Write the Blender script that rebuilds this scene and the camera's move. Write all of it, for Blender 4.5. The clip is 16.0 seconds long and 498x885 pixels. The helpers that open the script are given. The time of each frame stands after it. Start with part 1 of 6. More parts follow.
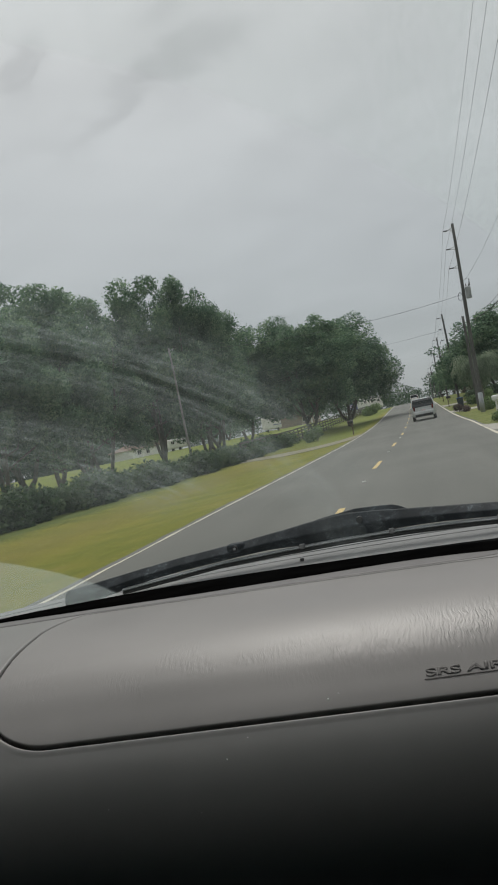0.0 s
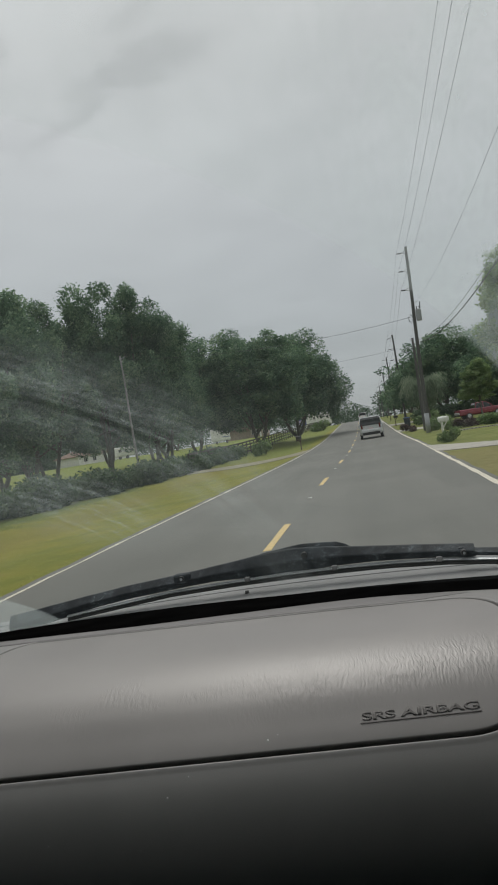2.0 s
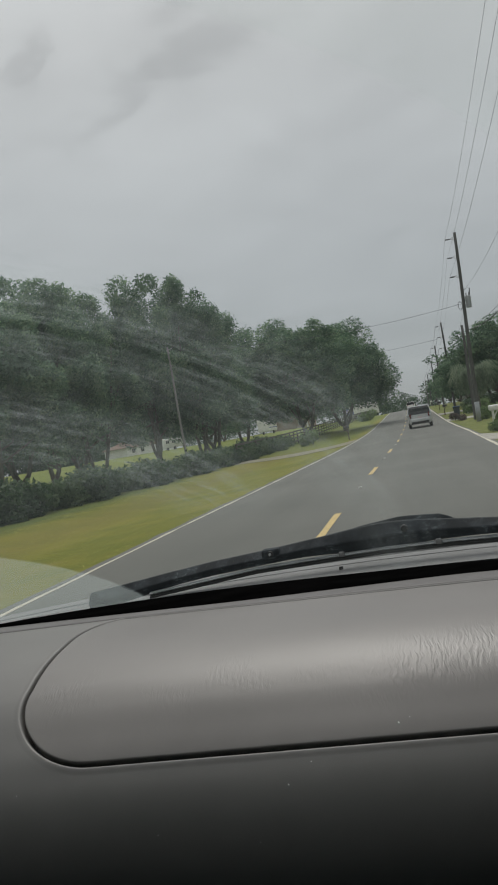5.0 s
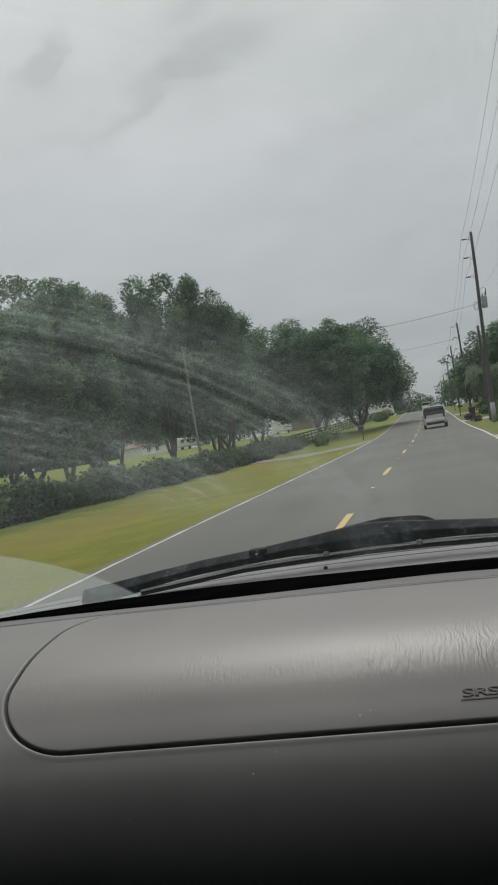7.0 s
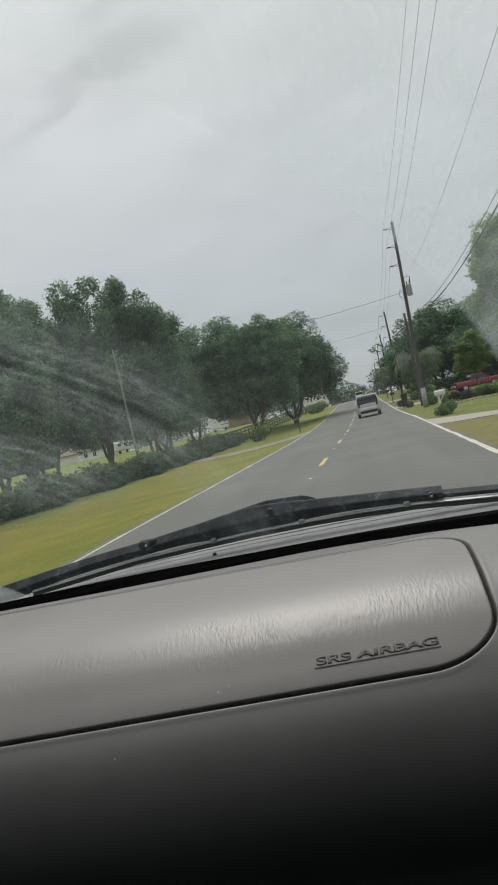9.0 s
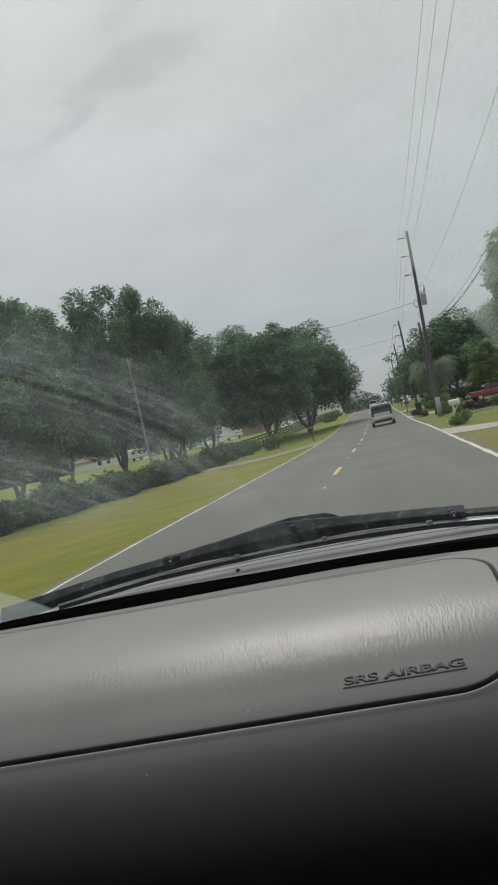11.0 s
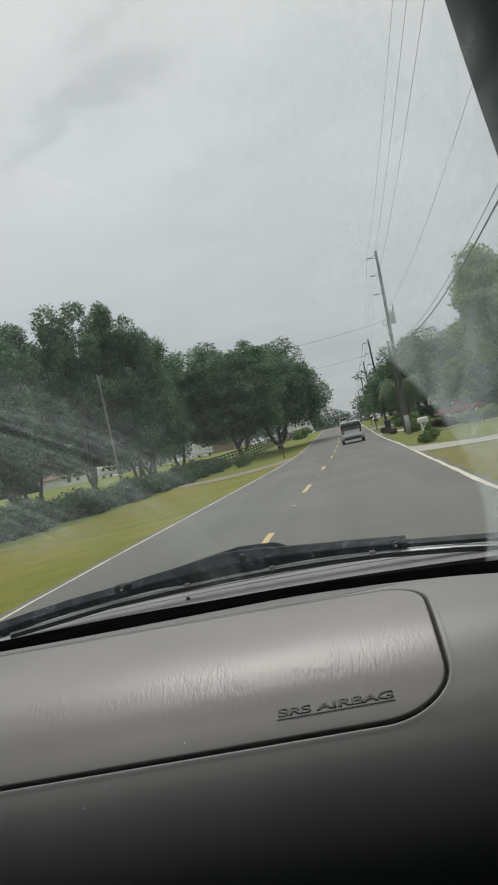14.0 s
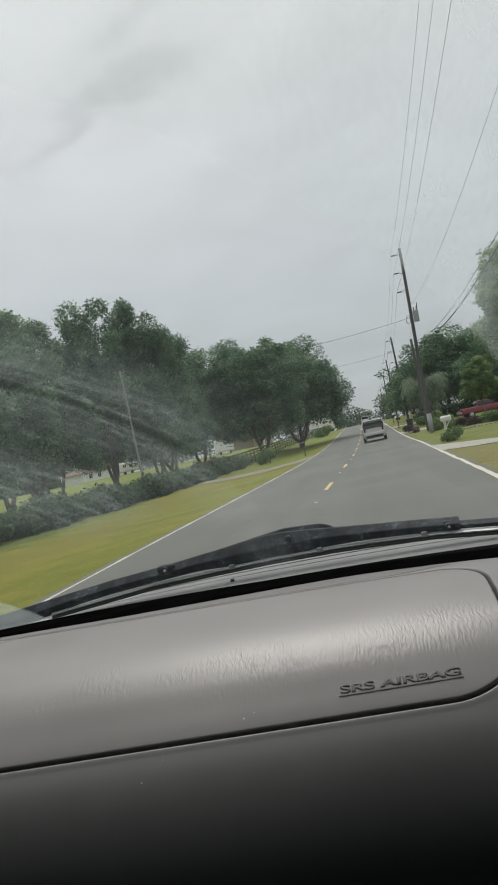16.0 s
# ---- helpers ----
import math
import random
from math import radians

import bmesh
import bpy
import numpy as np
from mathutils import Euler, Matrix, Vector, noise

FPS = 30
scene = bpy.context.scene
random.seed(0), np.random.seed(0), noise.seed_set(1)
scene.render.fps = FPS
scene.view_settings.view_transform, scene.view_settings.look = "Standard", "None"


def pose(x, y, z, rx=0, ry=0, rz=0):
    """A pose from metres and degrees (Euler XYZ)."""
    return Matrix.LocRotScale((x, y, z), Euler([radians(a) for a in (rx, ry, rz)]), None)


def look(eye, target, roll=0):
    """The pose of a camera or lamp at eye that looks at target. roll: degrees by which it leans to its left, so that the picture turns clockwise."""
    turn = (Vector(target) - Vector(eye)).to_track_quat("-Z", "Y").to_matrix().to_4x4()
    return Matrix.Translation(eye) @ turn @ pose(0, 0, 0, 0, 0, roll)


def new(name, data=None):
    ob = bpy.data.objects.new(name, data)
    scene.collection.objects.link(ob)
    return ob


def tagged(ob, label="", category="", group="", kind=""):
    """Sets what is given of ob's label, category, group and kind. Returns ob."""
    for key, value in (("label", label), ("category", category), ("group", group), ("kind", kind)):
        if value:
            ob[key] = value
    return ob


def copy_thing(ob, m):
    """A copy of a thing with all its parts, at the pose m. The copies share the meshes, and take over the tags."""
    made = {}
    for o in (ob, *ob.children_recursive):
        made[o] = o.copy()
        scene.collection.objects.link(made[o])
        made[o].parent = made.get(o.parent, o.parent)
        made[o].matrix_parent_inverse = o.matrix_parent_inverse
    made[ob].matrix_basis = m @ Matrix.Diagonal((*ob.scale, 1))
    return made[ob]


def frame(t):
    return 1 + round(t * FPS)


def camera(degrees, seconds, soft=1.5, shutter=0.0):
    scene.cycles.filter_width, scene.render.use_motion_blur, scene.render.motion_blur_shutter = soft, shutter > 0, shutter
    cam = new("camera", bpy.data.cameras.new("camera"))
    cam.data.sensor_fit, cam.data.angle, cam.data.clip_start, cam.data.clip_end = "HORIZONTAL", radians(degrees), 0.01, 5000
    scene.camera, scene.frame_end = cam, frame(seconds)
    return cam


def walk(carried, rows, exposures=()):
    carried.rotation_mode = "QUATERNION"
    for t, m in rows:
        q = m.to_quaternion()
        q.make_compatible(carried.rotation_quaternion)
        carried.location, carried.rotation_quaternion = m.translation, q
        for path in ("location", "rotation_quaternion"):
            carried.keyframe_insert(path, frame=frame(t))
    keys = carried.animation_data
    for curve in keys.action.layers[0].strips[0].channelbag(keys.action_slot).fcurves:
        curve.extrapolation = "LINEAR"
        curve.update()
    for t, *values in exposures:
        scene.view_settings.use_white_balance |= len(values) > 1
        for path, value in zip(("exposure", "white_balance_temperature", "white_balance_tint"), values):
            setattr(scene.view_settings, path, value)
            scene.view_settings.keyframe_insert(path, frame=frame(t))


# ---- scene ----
cam = camera(34.0, 16.0, 1.9)
# seconds, eye x y z, yaw to the left, pitch, roll
ROWS = [
    (0.0, -0.021, -0.002, 1.515, 12.06, -0.25, -11.29),
    (0.5, -0.010, -0.030, 1.530, 11.95, -0.46, -11.40),
    (1.0, -0.019, -0.012, 1.516, 11.76, -0.40, -10.89),
    (1.5, -0.012, -0.014, 1.528, 11.24, -0.08, -10.29),
    (2.0, -0.015, -0.023, 1.543, 8.34, -0.06, -9.06),
    (2.5, -0.022, -0.012, 1.536, 8.29, 0.10, -8.28),
    (3.0, -0.034, -0.005, 1.531, 8.62, 0.27, -7.99),
    (3.5, -0.012, 0.001, 1.519, 9.07, 0.22, -8.84),
    (4.0, -0.036, 0.012, 1.519, 10.38, -0.18, -9.69),
    (6.5, -0.100, 0.039, 1.531, 12.61, -0.15, -8.92),
    (7.0, -0.045, 0.012, 1.521, 12.70, -0.05, -9.11),
    (7.5, 0.021, -0.000, 1.506, 12.19, 0.03, -9.70),
    (8.0, 0.034, 0.010, 1.498, 8.24, -0.72, -11.43),
    (8.5, 0.022, 0.015, 1.500, 8.63, -0.58, -11.88),
    (9.0, 0.020, 0.020, 1.497, 8.47, -1.02, -12.63),
    (11.5, 0.012, -0.004, 1.516, 9.34, 0.07, -12.26),
    (12.0, 0.012, -0.010, 1.519, 9.29, 0.33, -12.02),
    (12.5, -0.005, -0.008, 1.519, 9.55, 0.43, -11.32),
    (13.0, 0.054, -0.010, 1.523, 7.59, 0.40, -11.69),
    (13.5, 0.049, -0.013, 1.525, 7.37, 0.68, -11.62),
    (14.0, 0.044, -0.012, 1.522, 7.00, 0.49, -12.27),
    (14.5, -0.000, 0.000, 1.515, 7.64, 0.63, -11.79),
    (15.0, 0.019, -0.013, 1.520, 7.91, 0.70, -11.38),
    (15.5, 0.032, -0.004, 1.510, 8.01, 0.69, -11.92),
    (16.0, 0.007, 0.001, 1.507, 8.49, 0.63, -11.78),
]


def aim(x, y, z, yaw, pitch, roll):
    a, b = radians(yaw), radians(pitch)
    way = Vector((-math.sin(a) * math.cos(b), math.cos(a) * math.cos(b), math.sin(b)))
    return look((x, y, z), Vector((x, y, z)) + way, roll)


STOPS = [(0.0, -0.14), (2.0, -0.17), (3.5, -0.27), (4.0, -0.27), (6.5, -0.27), (7.0, -0.13), (7.5, 0.05), (8.0, 0.08), (8.5, 0.1), (9.0, 0.07), (11.5, -0.05), (12.5, -0.1), (13.0, -0.1), (13.5, 0.0), (14.5, 0.05), (15.5, 0.05), (16.0, 0.1)]
walk(cam, [(r[0], aim(*r[1:])) for r in ROWS], STOPS)

# ---- world, sun ----
SUN_UP, SUN_TURN = 56, -12
world = bpy.data.worlds.new("overcast")
scene.world = world
world.use_nodes = True
wn, wl = world.node_tree.nodes, world.node_tree.links
wn.clear()


def wnode(kind, **kw):
    n = wn.new(kind)
    for k, v in kw.items():
        if k == "op":
            n.operation = v
        elif k == "blend":
            n.blend_type = v
    return n


def wmath(op, a, b=None, clamp=False):
    n = wnode("ShaderNodeMath", op=op)
    n.use_clamp = clamp
    for i, v in enumerate((a, b)):
        if v is None:
            continue
        if isinstance(v, (int, float)):
            n.inputs[i].default_value = v
        else:
            wl.new(v, n.inputs[i])
    return n.outputs[0]


coord = wnode("ShaderNodeTexCoord")
sep = wnode("ShaderNodeSeparateXYZ")
wl.new(coord.outputs["Generated"], sep.inputs[0])
up = wmath("MAXIMUM", sep.outputs["Z"], 0.0)
# cloud deck: the direction met with a flat layer overhead
lift = wmath("ADD", up, 0.16)
deck = wnode("ShaderNodeCombineXYZ")
wl.new(wmath("DIVIDE", sep.outputs["X"], lift), deck.inputs[0])
wl.new(wmath("DIVIDE", sep.outputs["Y"], lift), deck.inputs[1])
deck.inputs[2].default_value = 3.7


def wnoise(scale, detail, rough, dist):
    n = wnode("ShaderNodeTexNoise")
    wl.new(deck.outputs[0], n.inputs["Vector"])
    n.inputs["Scale"].default_value = scale
    n.inputs["Detail"].default_value = detail
    n.inputs["Roughness"].default_value = rough
    n.inputs["Distortion"].default_value = dist
    return n.outputs["Fac"]


big = wmath("MULTIPLY", wmath("SUBTRACT", wnoise(0.7, 4, 0.45, 0.4), 0.5), 0.34)
small = wmath("MULTIPLY", wmath("SUBTRACT", wnoise(2.7, 6, 0.58, 0.8), 0.5), 0.2)
cloud = wmath("ADD", wmath("ADD", 1.0, big), small)
# bearing and height of each direction, in degrees, with ragged edges for the cloud streaks
bearing = wmath("ADD", wmath("MULTIPLY", wmath("ARCTAN2", sep.outputs["X"], sep.outputs["Y"]), 57.2958), wmath("MULTIPLY", wmath("SUBTRACT", wnoise(3.4, 6, 0.62, 0.4), 0.5), 15.0))
height = wmath("ADD", wmath("MULTIPLY", wmath("ARCSINE", sep.outputs["Z"]), 57.2958), wmath("MULTIPLY", wmath("SUBTRACT", wnoise(4.1, 6, 0.62, 0.4), 0.5), 5.5))


def streak(at, up_at, tilt, long, thick, dark):
    """One soft, tilted streak of thicker or thinner cloud."""
    da, de = wmath("SUBTRACT", bearing, at), wmath("SUBTRACT", height, up_at)
    c, k = math.cos(radians(tilt)), math.sin(radians(tilt))
    p = wmath("DIVIDE", wmath("ADD", wmath("MULTIPLY", da, c), wmath("MULTIPLY", de, k)), long)
    q = wmath("DIVIDE", wmath("SUBTRACT", wmath("MULTIPLY", de, c), wmath("MULTIPLY", da, k)), thick)
    r = wmath("ADD", wmath("MULTIPLY", p, p), wmath("MULTIPLY", q, q))
    return wmath("MULTIPLY", wmath("DIVIDE", 1.0, wmath("ADD", 1.0, wmath("MULTIPLY", r, r))), dark)


for st in ((-10.2, 25.9, 9, 4.6, 1.1, -0.17), (-16.6, 23.9, 36, 3.4, 0.9, -0.13), (-11.5, 28.6, 14, 3.2, 0.9, -0.10), (-22.6, 26.6, 60, 1.8, 1.0, -0.15), (-21.5, 21.8, 10, 2.6, 0.7, -0.07),
           (2.5, 22.5, 20, 8.0, 3.4, -0.06), (-12.5, 19.6, 6, 10.0, 2.8, 0.06), (-1.0, 27.0, 15, 5.0, 1.4, 0.04), (-24.0, 31.0, 10, 7.0, 2.0, 0.07)):
    cloud = wmath("ADD", cloud, streak(*st))
grade = wmath("ADD", 0.40, wmath("MULTIPLY", up, 0.575))
shine = wmath("MULTIPLY", cloud, grade)
tint = wnode("ShaderNodeMix")
tint.data_type = "RGBA"
wl.new(wmath("MULTIPLY", up, 2.2, True), tint.inputs["Factor"])
tint.inputs["A"].default_value = (0.948, 0.996, 1.042, 1)
tint.inputs["B"].default_value = (1.003, 0.998, 1.004, 1)
grey = wnode("ShaderNodeVectorMath", op="SCALE")
wl.new(tint.outputs["Result"], grey.inputs[0])
wl.new(shine, grey.inputs["Scale"])
sky = wnode("ShaderNodeTexSky")
sky.sky_type, sky.sun_disc = "NISHITA", False
sky.sun_elevation, sky.sun_rotation = radians(SUN_UP), radians(SUN_TURN)
blue = wnode("ShaderNodeVectorMath", op="SCALE")
wl.new(sky.outputs[0], blue.inputs[0])
blue.inputs["Scale"].default_value = 0.006
both = wnode("ShaderNodeVectorMath", op="ADD")
wl.new(grey.outputs[0], both.inputs[0])
wl.new(blue.outputs[0], both.inputs[1])
back = wnode("ShaderNodeBackground")
wl.new(both.outputs[0], back.inputs["Color"])
back.inputs["Strength"].default_value = 1.0
wl.new(back.outputs[0], wnode("ShaderNodeOutputWorld").inputs[0])

sun = new("sun", bpy.data.lights.new("sun", "SUN"))
sun.data.energy, sun.data.angle, sun.data.color = 1.3, radians(28), (1.0, 0.96, 0.9)
a, b = radians(SUN_TURN), radians(SUN_UP)
sun.matrix_world = look((0, 0, 60), Vector((0, 0, 60)) - Vector((math.sin(a) * math.cos(b), math.cos(a) * math.cos(b), math.sin(b))))

# ---- materials ----


class Nodes:
    """A short hand for one material's node tree."""

    def __init__(self, name):
        self.mat = bpy.data.materials.new(name)
        self.mat.use_nodes = True
        self.n, self.l = self.mat.node_tree.nodes, self.mat.node_tree.links
        self.n.clear()
        self.out = self.n.new("ShaderNodeOutputMaterial")

    def put(self, socket, v):
        if isinstance(v, bpy.types.NodeSocket):
            self.l.new(v, socket)
        else:
            socket.default_value = v

    def math(self, op, a, b=0.0, clamp=False):
        n = self.n.new("ShaderNodeMath")
        n.operation, n.use_clamp = op, clamp
        self.put(n.inputs[0], a)
        self.put(n.inputs[1], b)
        return n.outputs[0]

    def coords(self, kind="Object", stretch=(1, 1, 1)):
        c = self.n.new("ShaderNodeTexCoord")
        m = self.n.new("ShaderNodeMapping")
        m.inputs["Scale"].default_value = stretch
        self.l.new(c.outputs[kind], m.inputs[0])
        return m.outputs[0]

    def noise(self, vec, scale, detail=4, rough=0.55, dist=0.0):
        n = self.n.new("ShaderNodeTexNoise")
        self.l.new(vec, n.inputs["Vector"])
        n.inputs["Scale"].default_value = scale
        n.inputs["Detail"].default_value = detail
        n.inputs["Roughness"].default_value = rough
        n.inputs["Distortion"].default_value = dist
        return n.outputs["Fac"]

    def ramp(self, fac, lo, hi):
        """0 at lo, 1 at hi."""
        n = self.n.new("ShaderNodeMapRange")
        n.interpolation_type = "SMOOTHSTEP"
        self.put(n.inputs["Value"], fac)
        n.inputs["From Min"].default_value = lo
        n.inputs["From Max"].default_value = hi
        return n.outputs["Result"]

    def mix(self, fac, a, b):
        n = self.n.new("ShaderNodeMix")
        n.data_type = "RGBA"
        self.put(n.inputs["Factor"], fac)
        self.put(n.inputs["A"], a if isinstance(a, bpy.types.NodeSocket) else (*a, 1))
        self.put(n.inputs["B"], b if isinstance(b, bpy.types.NodeSocket) else (*b, 1))
        return n.outputs["Result"]

    def bump(self, height, strength, distance):
        n = self.n.new("ShaderNodeBump")
        n.inputs["Strength"].default_value = strength
        n.inputs["Distance"].default_value = distance
        self.l.new(height, n.inputs["Height"])
        return n.outputs[0]

    def surface(self, colour, rough=0.6, metal=0.0, normal=None, **kw):
        p = self.n.new("ShaderNodeBsdfPrincipled")
        self.put(p.inputs["Base Color"], colour if isinstance(colour, bpy.types.NodeSocket) else (*colour, 1))
        self.put(p.inputs["Roughness"], rough)
        self.put(p.inputs["Metallic"], metal)
        if normal is not None:
            self.l.new(normal, p.inputs["Normal"])
        for k, v in kw.items():
            self.put(p.inputs[k.replace("_", " ")], v)
        self.l.new(p.outputs[0], self.out.inputs[0])
        return self.mat


def plain(name, c1, c2, scale=3.0, rough=0.6, metal=0.0, grain=40.0, relief=0.15, depth=0.003, stretch=(1, 1, 1), **kw):
    """Two colours mixed by broad and fine noise, with a fine relief."""
    k = Nodes(name)
    v = k.coords("Object", stretch)
    broad, fine = k.noise(v, scale, 4), k.noise(v, grain, 5, 0.6)
    f = k.math("ADD", k.math("MULTIPLY", k.ramp(broad, 0.3, 0.7), 0.65), k.math("MULTIPLY", k.ramp(fine, 0.3, 0.7), 0.35))
    r = k.math("ADD", rough - 0.06, k.math("MULTIPLY", fine, 0.12))
    return k.surface(k.mix(f, c1, c2), r, metal, k.bump(fine, relief, depth), **kw)


def leaf_material(name, dark, mid, light):
    k = Nodes(name)
    g = k.n.new("ShaderNodeNewGeometry")
    rnd = g.outputs["Random Per Island"]
    broad = k.noise(k.coords("Object"), 0.55, 3)
    f = k.math("ADD", k.math("MULTIPLY", rnd, 0.45), k.math("MULTIPLY", k.ramp(broad, 0.36, 0.64), 0.55))
    c = k.mix(k.ramp(f, 0.45, 1.0), k.mix(k.ramp(f, 0.0, 0.55), dark, mid), light)
    k.surface(c, 0.6, 0.0, None, Specular_IOR_Level=0.3)
    p = [n for n in k.n if n.type == "BSDF_PRINCIPLED"][0]
    thin = k.n.new("ShaderNodeBsdfTranslucent")
    k.l.new(c, thin.inputs["Color"])
    m = k.n.new("ShaderNodeMixShader")
    m.inputs[0].default_value = 0.48
    k.l.new(p.outputs[0], m.inputs[1])
    k.l.new(thin.outputs[0], m.inputs[2])
    k.l.new(m.outputs[0], k.out.inputs[0])
    return k.mat


def ground_material():
    k = Nodes("grass_ground")
    v = k.coords("Object")
    broad, mid, fine = k.noise(v, 0.055, 4, 0.6), k.noise(v, 0.6, 5, 0.6), k.noise(v, 14, 6, 0.7)
    f = k.math("ADD", k.math("MULTIPLY", broad, 0.6), k.math("MULTIPLY", mid, 0.4))
    c = k.mix(k.ramp(f, 0.36, 0.62), (0.143, 0.167, 0.028), (0.245, 0.226, 0.042))
    c = k.mix(k.math("MULTIPLY", k.ramp(fine, 0.35, 0.75), 0.22), c, (0.2, 0.175, 0.034))
    c = k.mix(k.math("MULTIPLY", k.ramp(mid, 0.62, 0.74), 0.35), c, (0.24, 0.2, 0.1))
    s = k.n.new("ShaderNodeSeparateXYZ")
    k.l.new(v, s.inputs[0])
    side = k.math("MULTIPLY", k.ramp(s.outputs[0], -12.6, -10.2), k.math("SUBTRACT", 1.0, k.ramp(k.math("ADD", s.outputs[0], k.math("MULTIPLY", mid, 1.6)), -9.2, -7.4)))
    c = k.mix(k.math("MULTIPLY", side, 0.45), c, (0.2, 0.165, 0.05))
    # greener ground along the hedge, darkened with the shade the hedge throws
    hedge_shade = k.math("SUBTRACT", 1.0, k.ramp(k.math("ADD", s.outputs[0], k.math("MULTIPLY", mid, 2.4)), -12.2, -10.2))
    c = k.mix(k.math("MULTIPLY", k.math("MULTIPLY", hedge_shade, k.ramp(s.outputs[0], -17.5, -15.5)), 0.75), c, (0.075, 0.11, 0.03))
    tuft = k.noise(v, 3.2, 5, 0.68)
    c = k.mix(k.math("MULTIPLY", k.ramp(tuft, 0.48, 0.7), 0.4), c, (0.14, 0.145, 0.034))
    c = k.mix(k.math("MULTIPLY", k.math("MULTIPLY", k.ramp(s.outputs[1], 52, 72), k.math("SUBTRACT", 1.0, k.ramp(s.outputs[0], -6.6, -5.4))), 0.62), c, (0.14, 0.19, 0.045))
    lawn = k.mix(k.ramp(mid, 0.35, 0.65), (0.115, 0.148, 0.036), (0.2, 0.21, 0.066))
    c = k.mix(k.math("MULTIPLY", k.ramp(s.outputs[0], 2.4, 2.75), 0.92), c, lawn)
    dry = k.math("MULTIPLY", k.ramp(s.outputs[0], 2.4, 2.75), k.math("SUBTRACT", 1.0, k.ramp(k.math("ADD", s.outputs[1], k.math("MULTIPLY", mid, 5.0)), 31, 38)))
    c = k.mix(k.math("MULTIPLY", dry, 0.7), c, k.mix(k.ramp(tuft, 0.3, 0.7), (0.16, 0.14, 0.055), (0.26, 0.215, 0.1)))
    return k.surface(c, 0.9, 0.0, k.bump(fine, 0.5, 0.02), Specular_IOR_Level=0.15)


def asphalt_material():
    k = Nodes("asphalt")
    v = k.coords("Object")
    long = k.coords("Object", (1.0, 0.04, 1.0))
    broad, streak = k.noise(v, 0.18, 4), k.noise(long, 0.9, 4)
    fine = k.noise(v, 55, 5, 0.7)
    f = k.math("ADD", k.math("MULTIPLY", broad, 0.5), k.math("MULTIPLY", streak, 0.5))
    c = k.mix(k.ramp(f, 0.35, 0.65), (0.124, 0.126, 0.113), (0.163, 0.163, 0.147))
    c = k.mix(k.math("MULTIPLY", k.ramp(fine, 0.4, 0.8), 0.35), c, (0.23, 0.23, 0.22))
    return k.surface(c, 0.82, 0.0, k.bump(fine, 0.5, 0.006), Specular_IOR_Level=0.3)


def line_material(name, c, worn):
    k = Nodes(name)
    v = k.coords("Object")
    wear = k.ramp(k.noise(v, 9, 6, 0.7), 0.5, 0.72)
    fine = k.noise(v, 60, 4)
    return k.surface(k.mix(k.math("MULTIPLY", wear, 0.6), c, worn), 0.7, 0.0, k.bump(fine, 0.3, 0.003))


def vinyl_material(name, c1, c2, rough, wrinkle):
    """Moulded dashboard vinyl; the wrinkled patch lies where heat has puckered the skin of the lid."""
    k = Nodes(name)
    uv = k.coords("UV")
    broad, grain = k.noise(uv, 7, 4), k.noise(uv, 900, 3, 0.6)
    c = k.mix(k.ramp(broad, 0.3, 0.7), c1, c2)
    height, worn = k.math("MULTIPLY", grain, 0.05), 0.0
    if wrinkle:
        s = k.n.new("ShaderNodeSeparateXYZ")
        k.l.new(uv, s.inputs[0])
        across = k.math("SUBTRACT", 1.0, k.ramp(k.math("ABSOLUTE", k.math("SUBTRACT", s.outputs[0], -0.045)), 0.055, 0.165))
        down = k.math("SUBTRACT", 1.0, k.ramp(k.math("ABSOLUTE", k.math("SUBTRACT", s.outputs[1], 0.292)), 0.010, 0.052))
        patch = k.math("MULTIPLY", across, down)
        worn = k.math("MULTIPLY", patch, 0.07)
        lean = k.n.new("ShaderNodeVectorMath")
        lean.operation = "ADD"
        wander = k.n.new("ShaderNodeCombineXYZ")
        k.l.new(k.math("MULTIPLY", k.noise(uv, 45, 2), 0.009), wander.inputs[0])
        k.l.new(k.coords("UV", (1.0, 0.19, 1.0)), lean.inputs[0])
        k.l.new(wander.outputs[0], lean.inputs[1])
        fold = k.noise(lean.outputs[0], 400, 2, 0.5, 0.0)
        crease = k.noise(lean.outputs[0], 900, 2, 0.55, 0.0)
        fold = k.math("ADD", k.math("MULTIPLY", k.ramp(fold, 0.34, 0.66), 0.82), k.math("MULTIPLY", crease, 0.18))
        height = k.math("ADD", height, k.math("MULTIPLY", fold, k.math("ADD", k.math("MULTIPLY", patch, 0.23), k.math("ADD", 0.008, k.math("MULTIPLY", k.math("MULTIPLY", down, k.ramp(k.noise(uv, 22, 2), 0.5, 0.62)), 0.1)))))
    r = k.math("SUBTRACT", k.math("ADD", rough, k.math("MULTIPLY", k.math("SUBTRACT", broad, 0.5), 0.12)), worn)
    return k.surface(c, r, 0.0, k.bump(height, 0.55, 0.0013), Specular_IOR_Level=0.5)


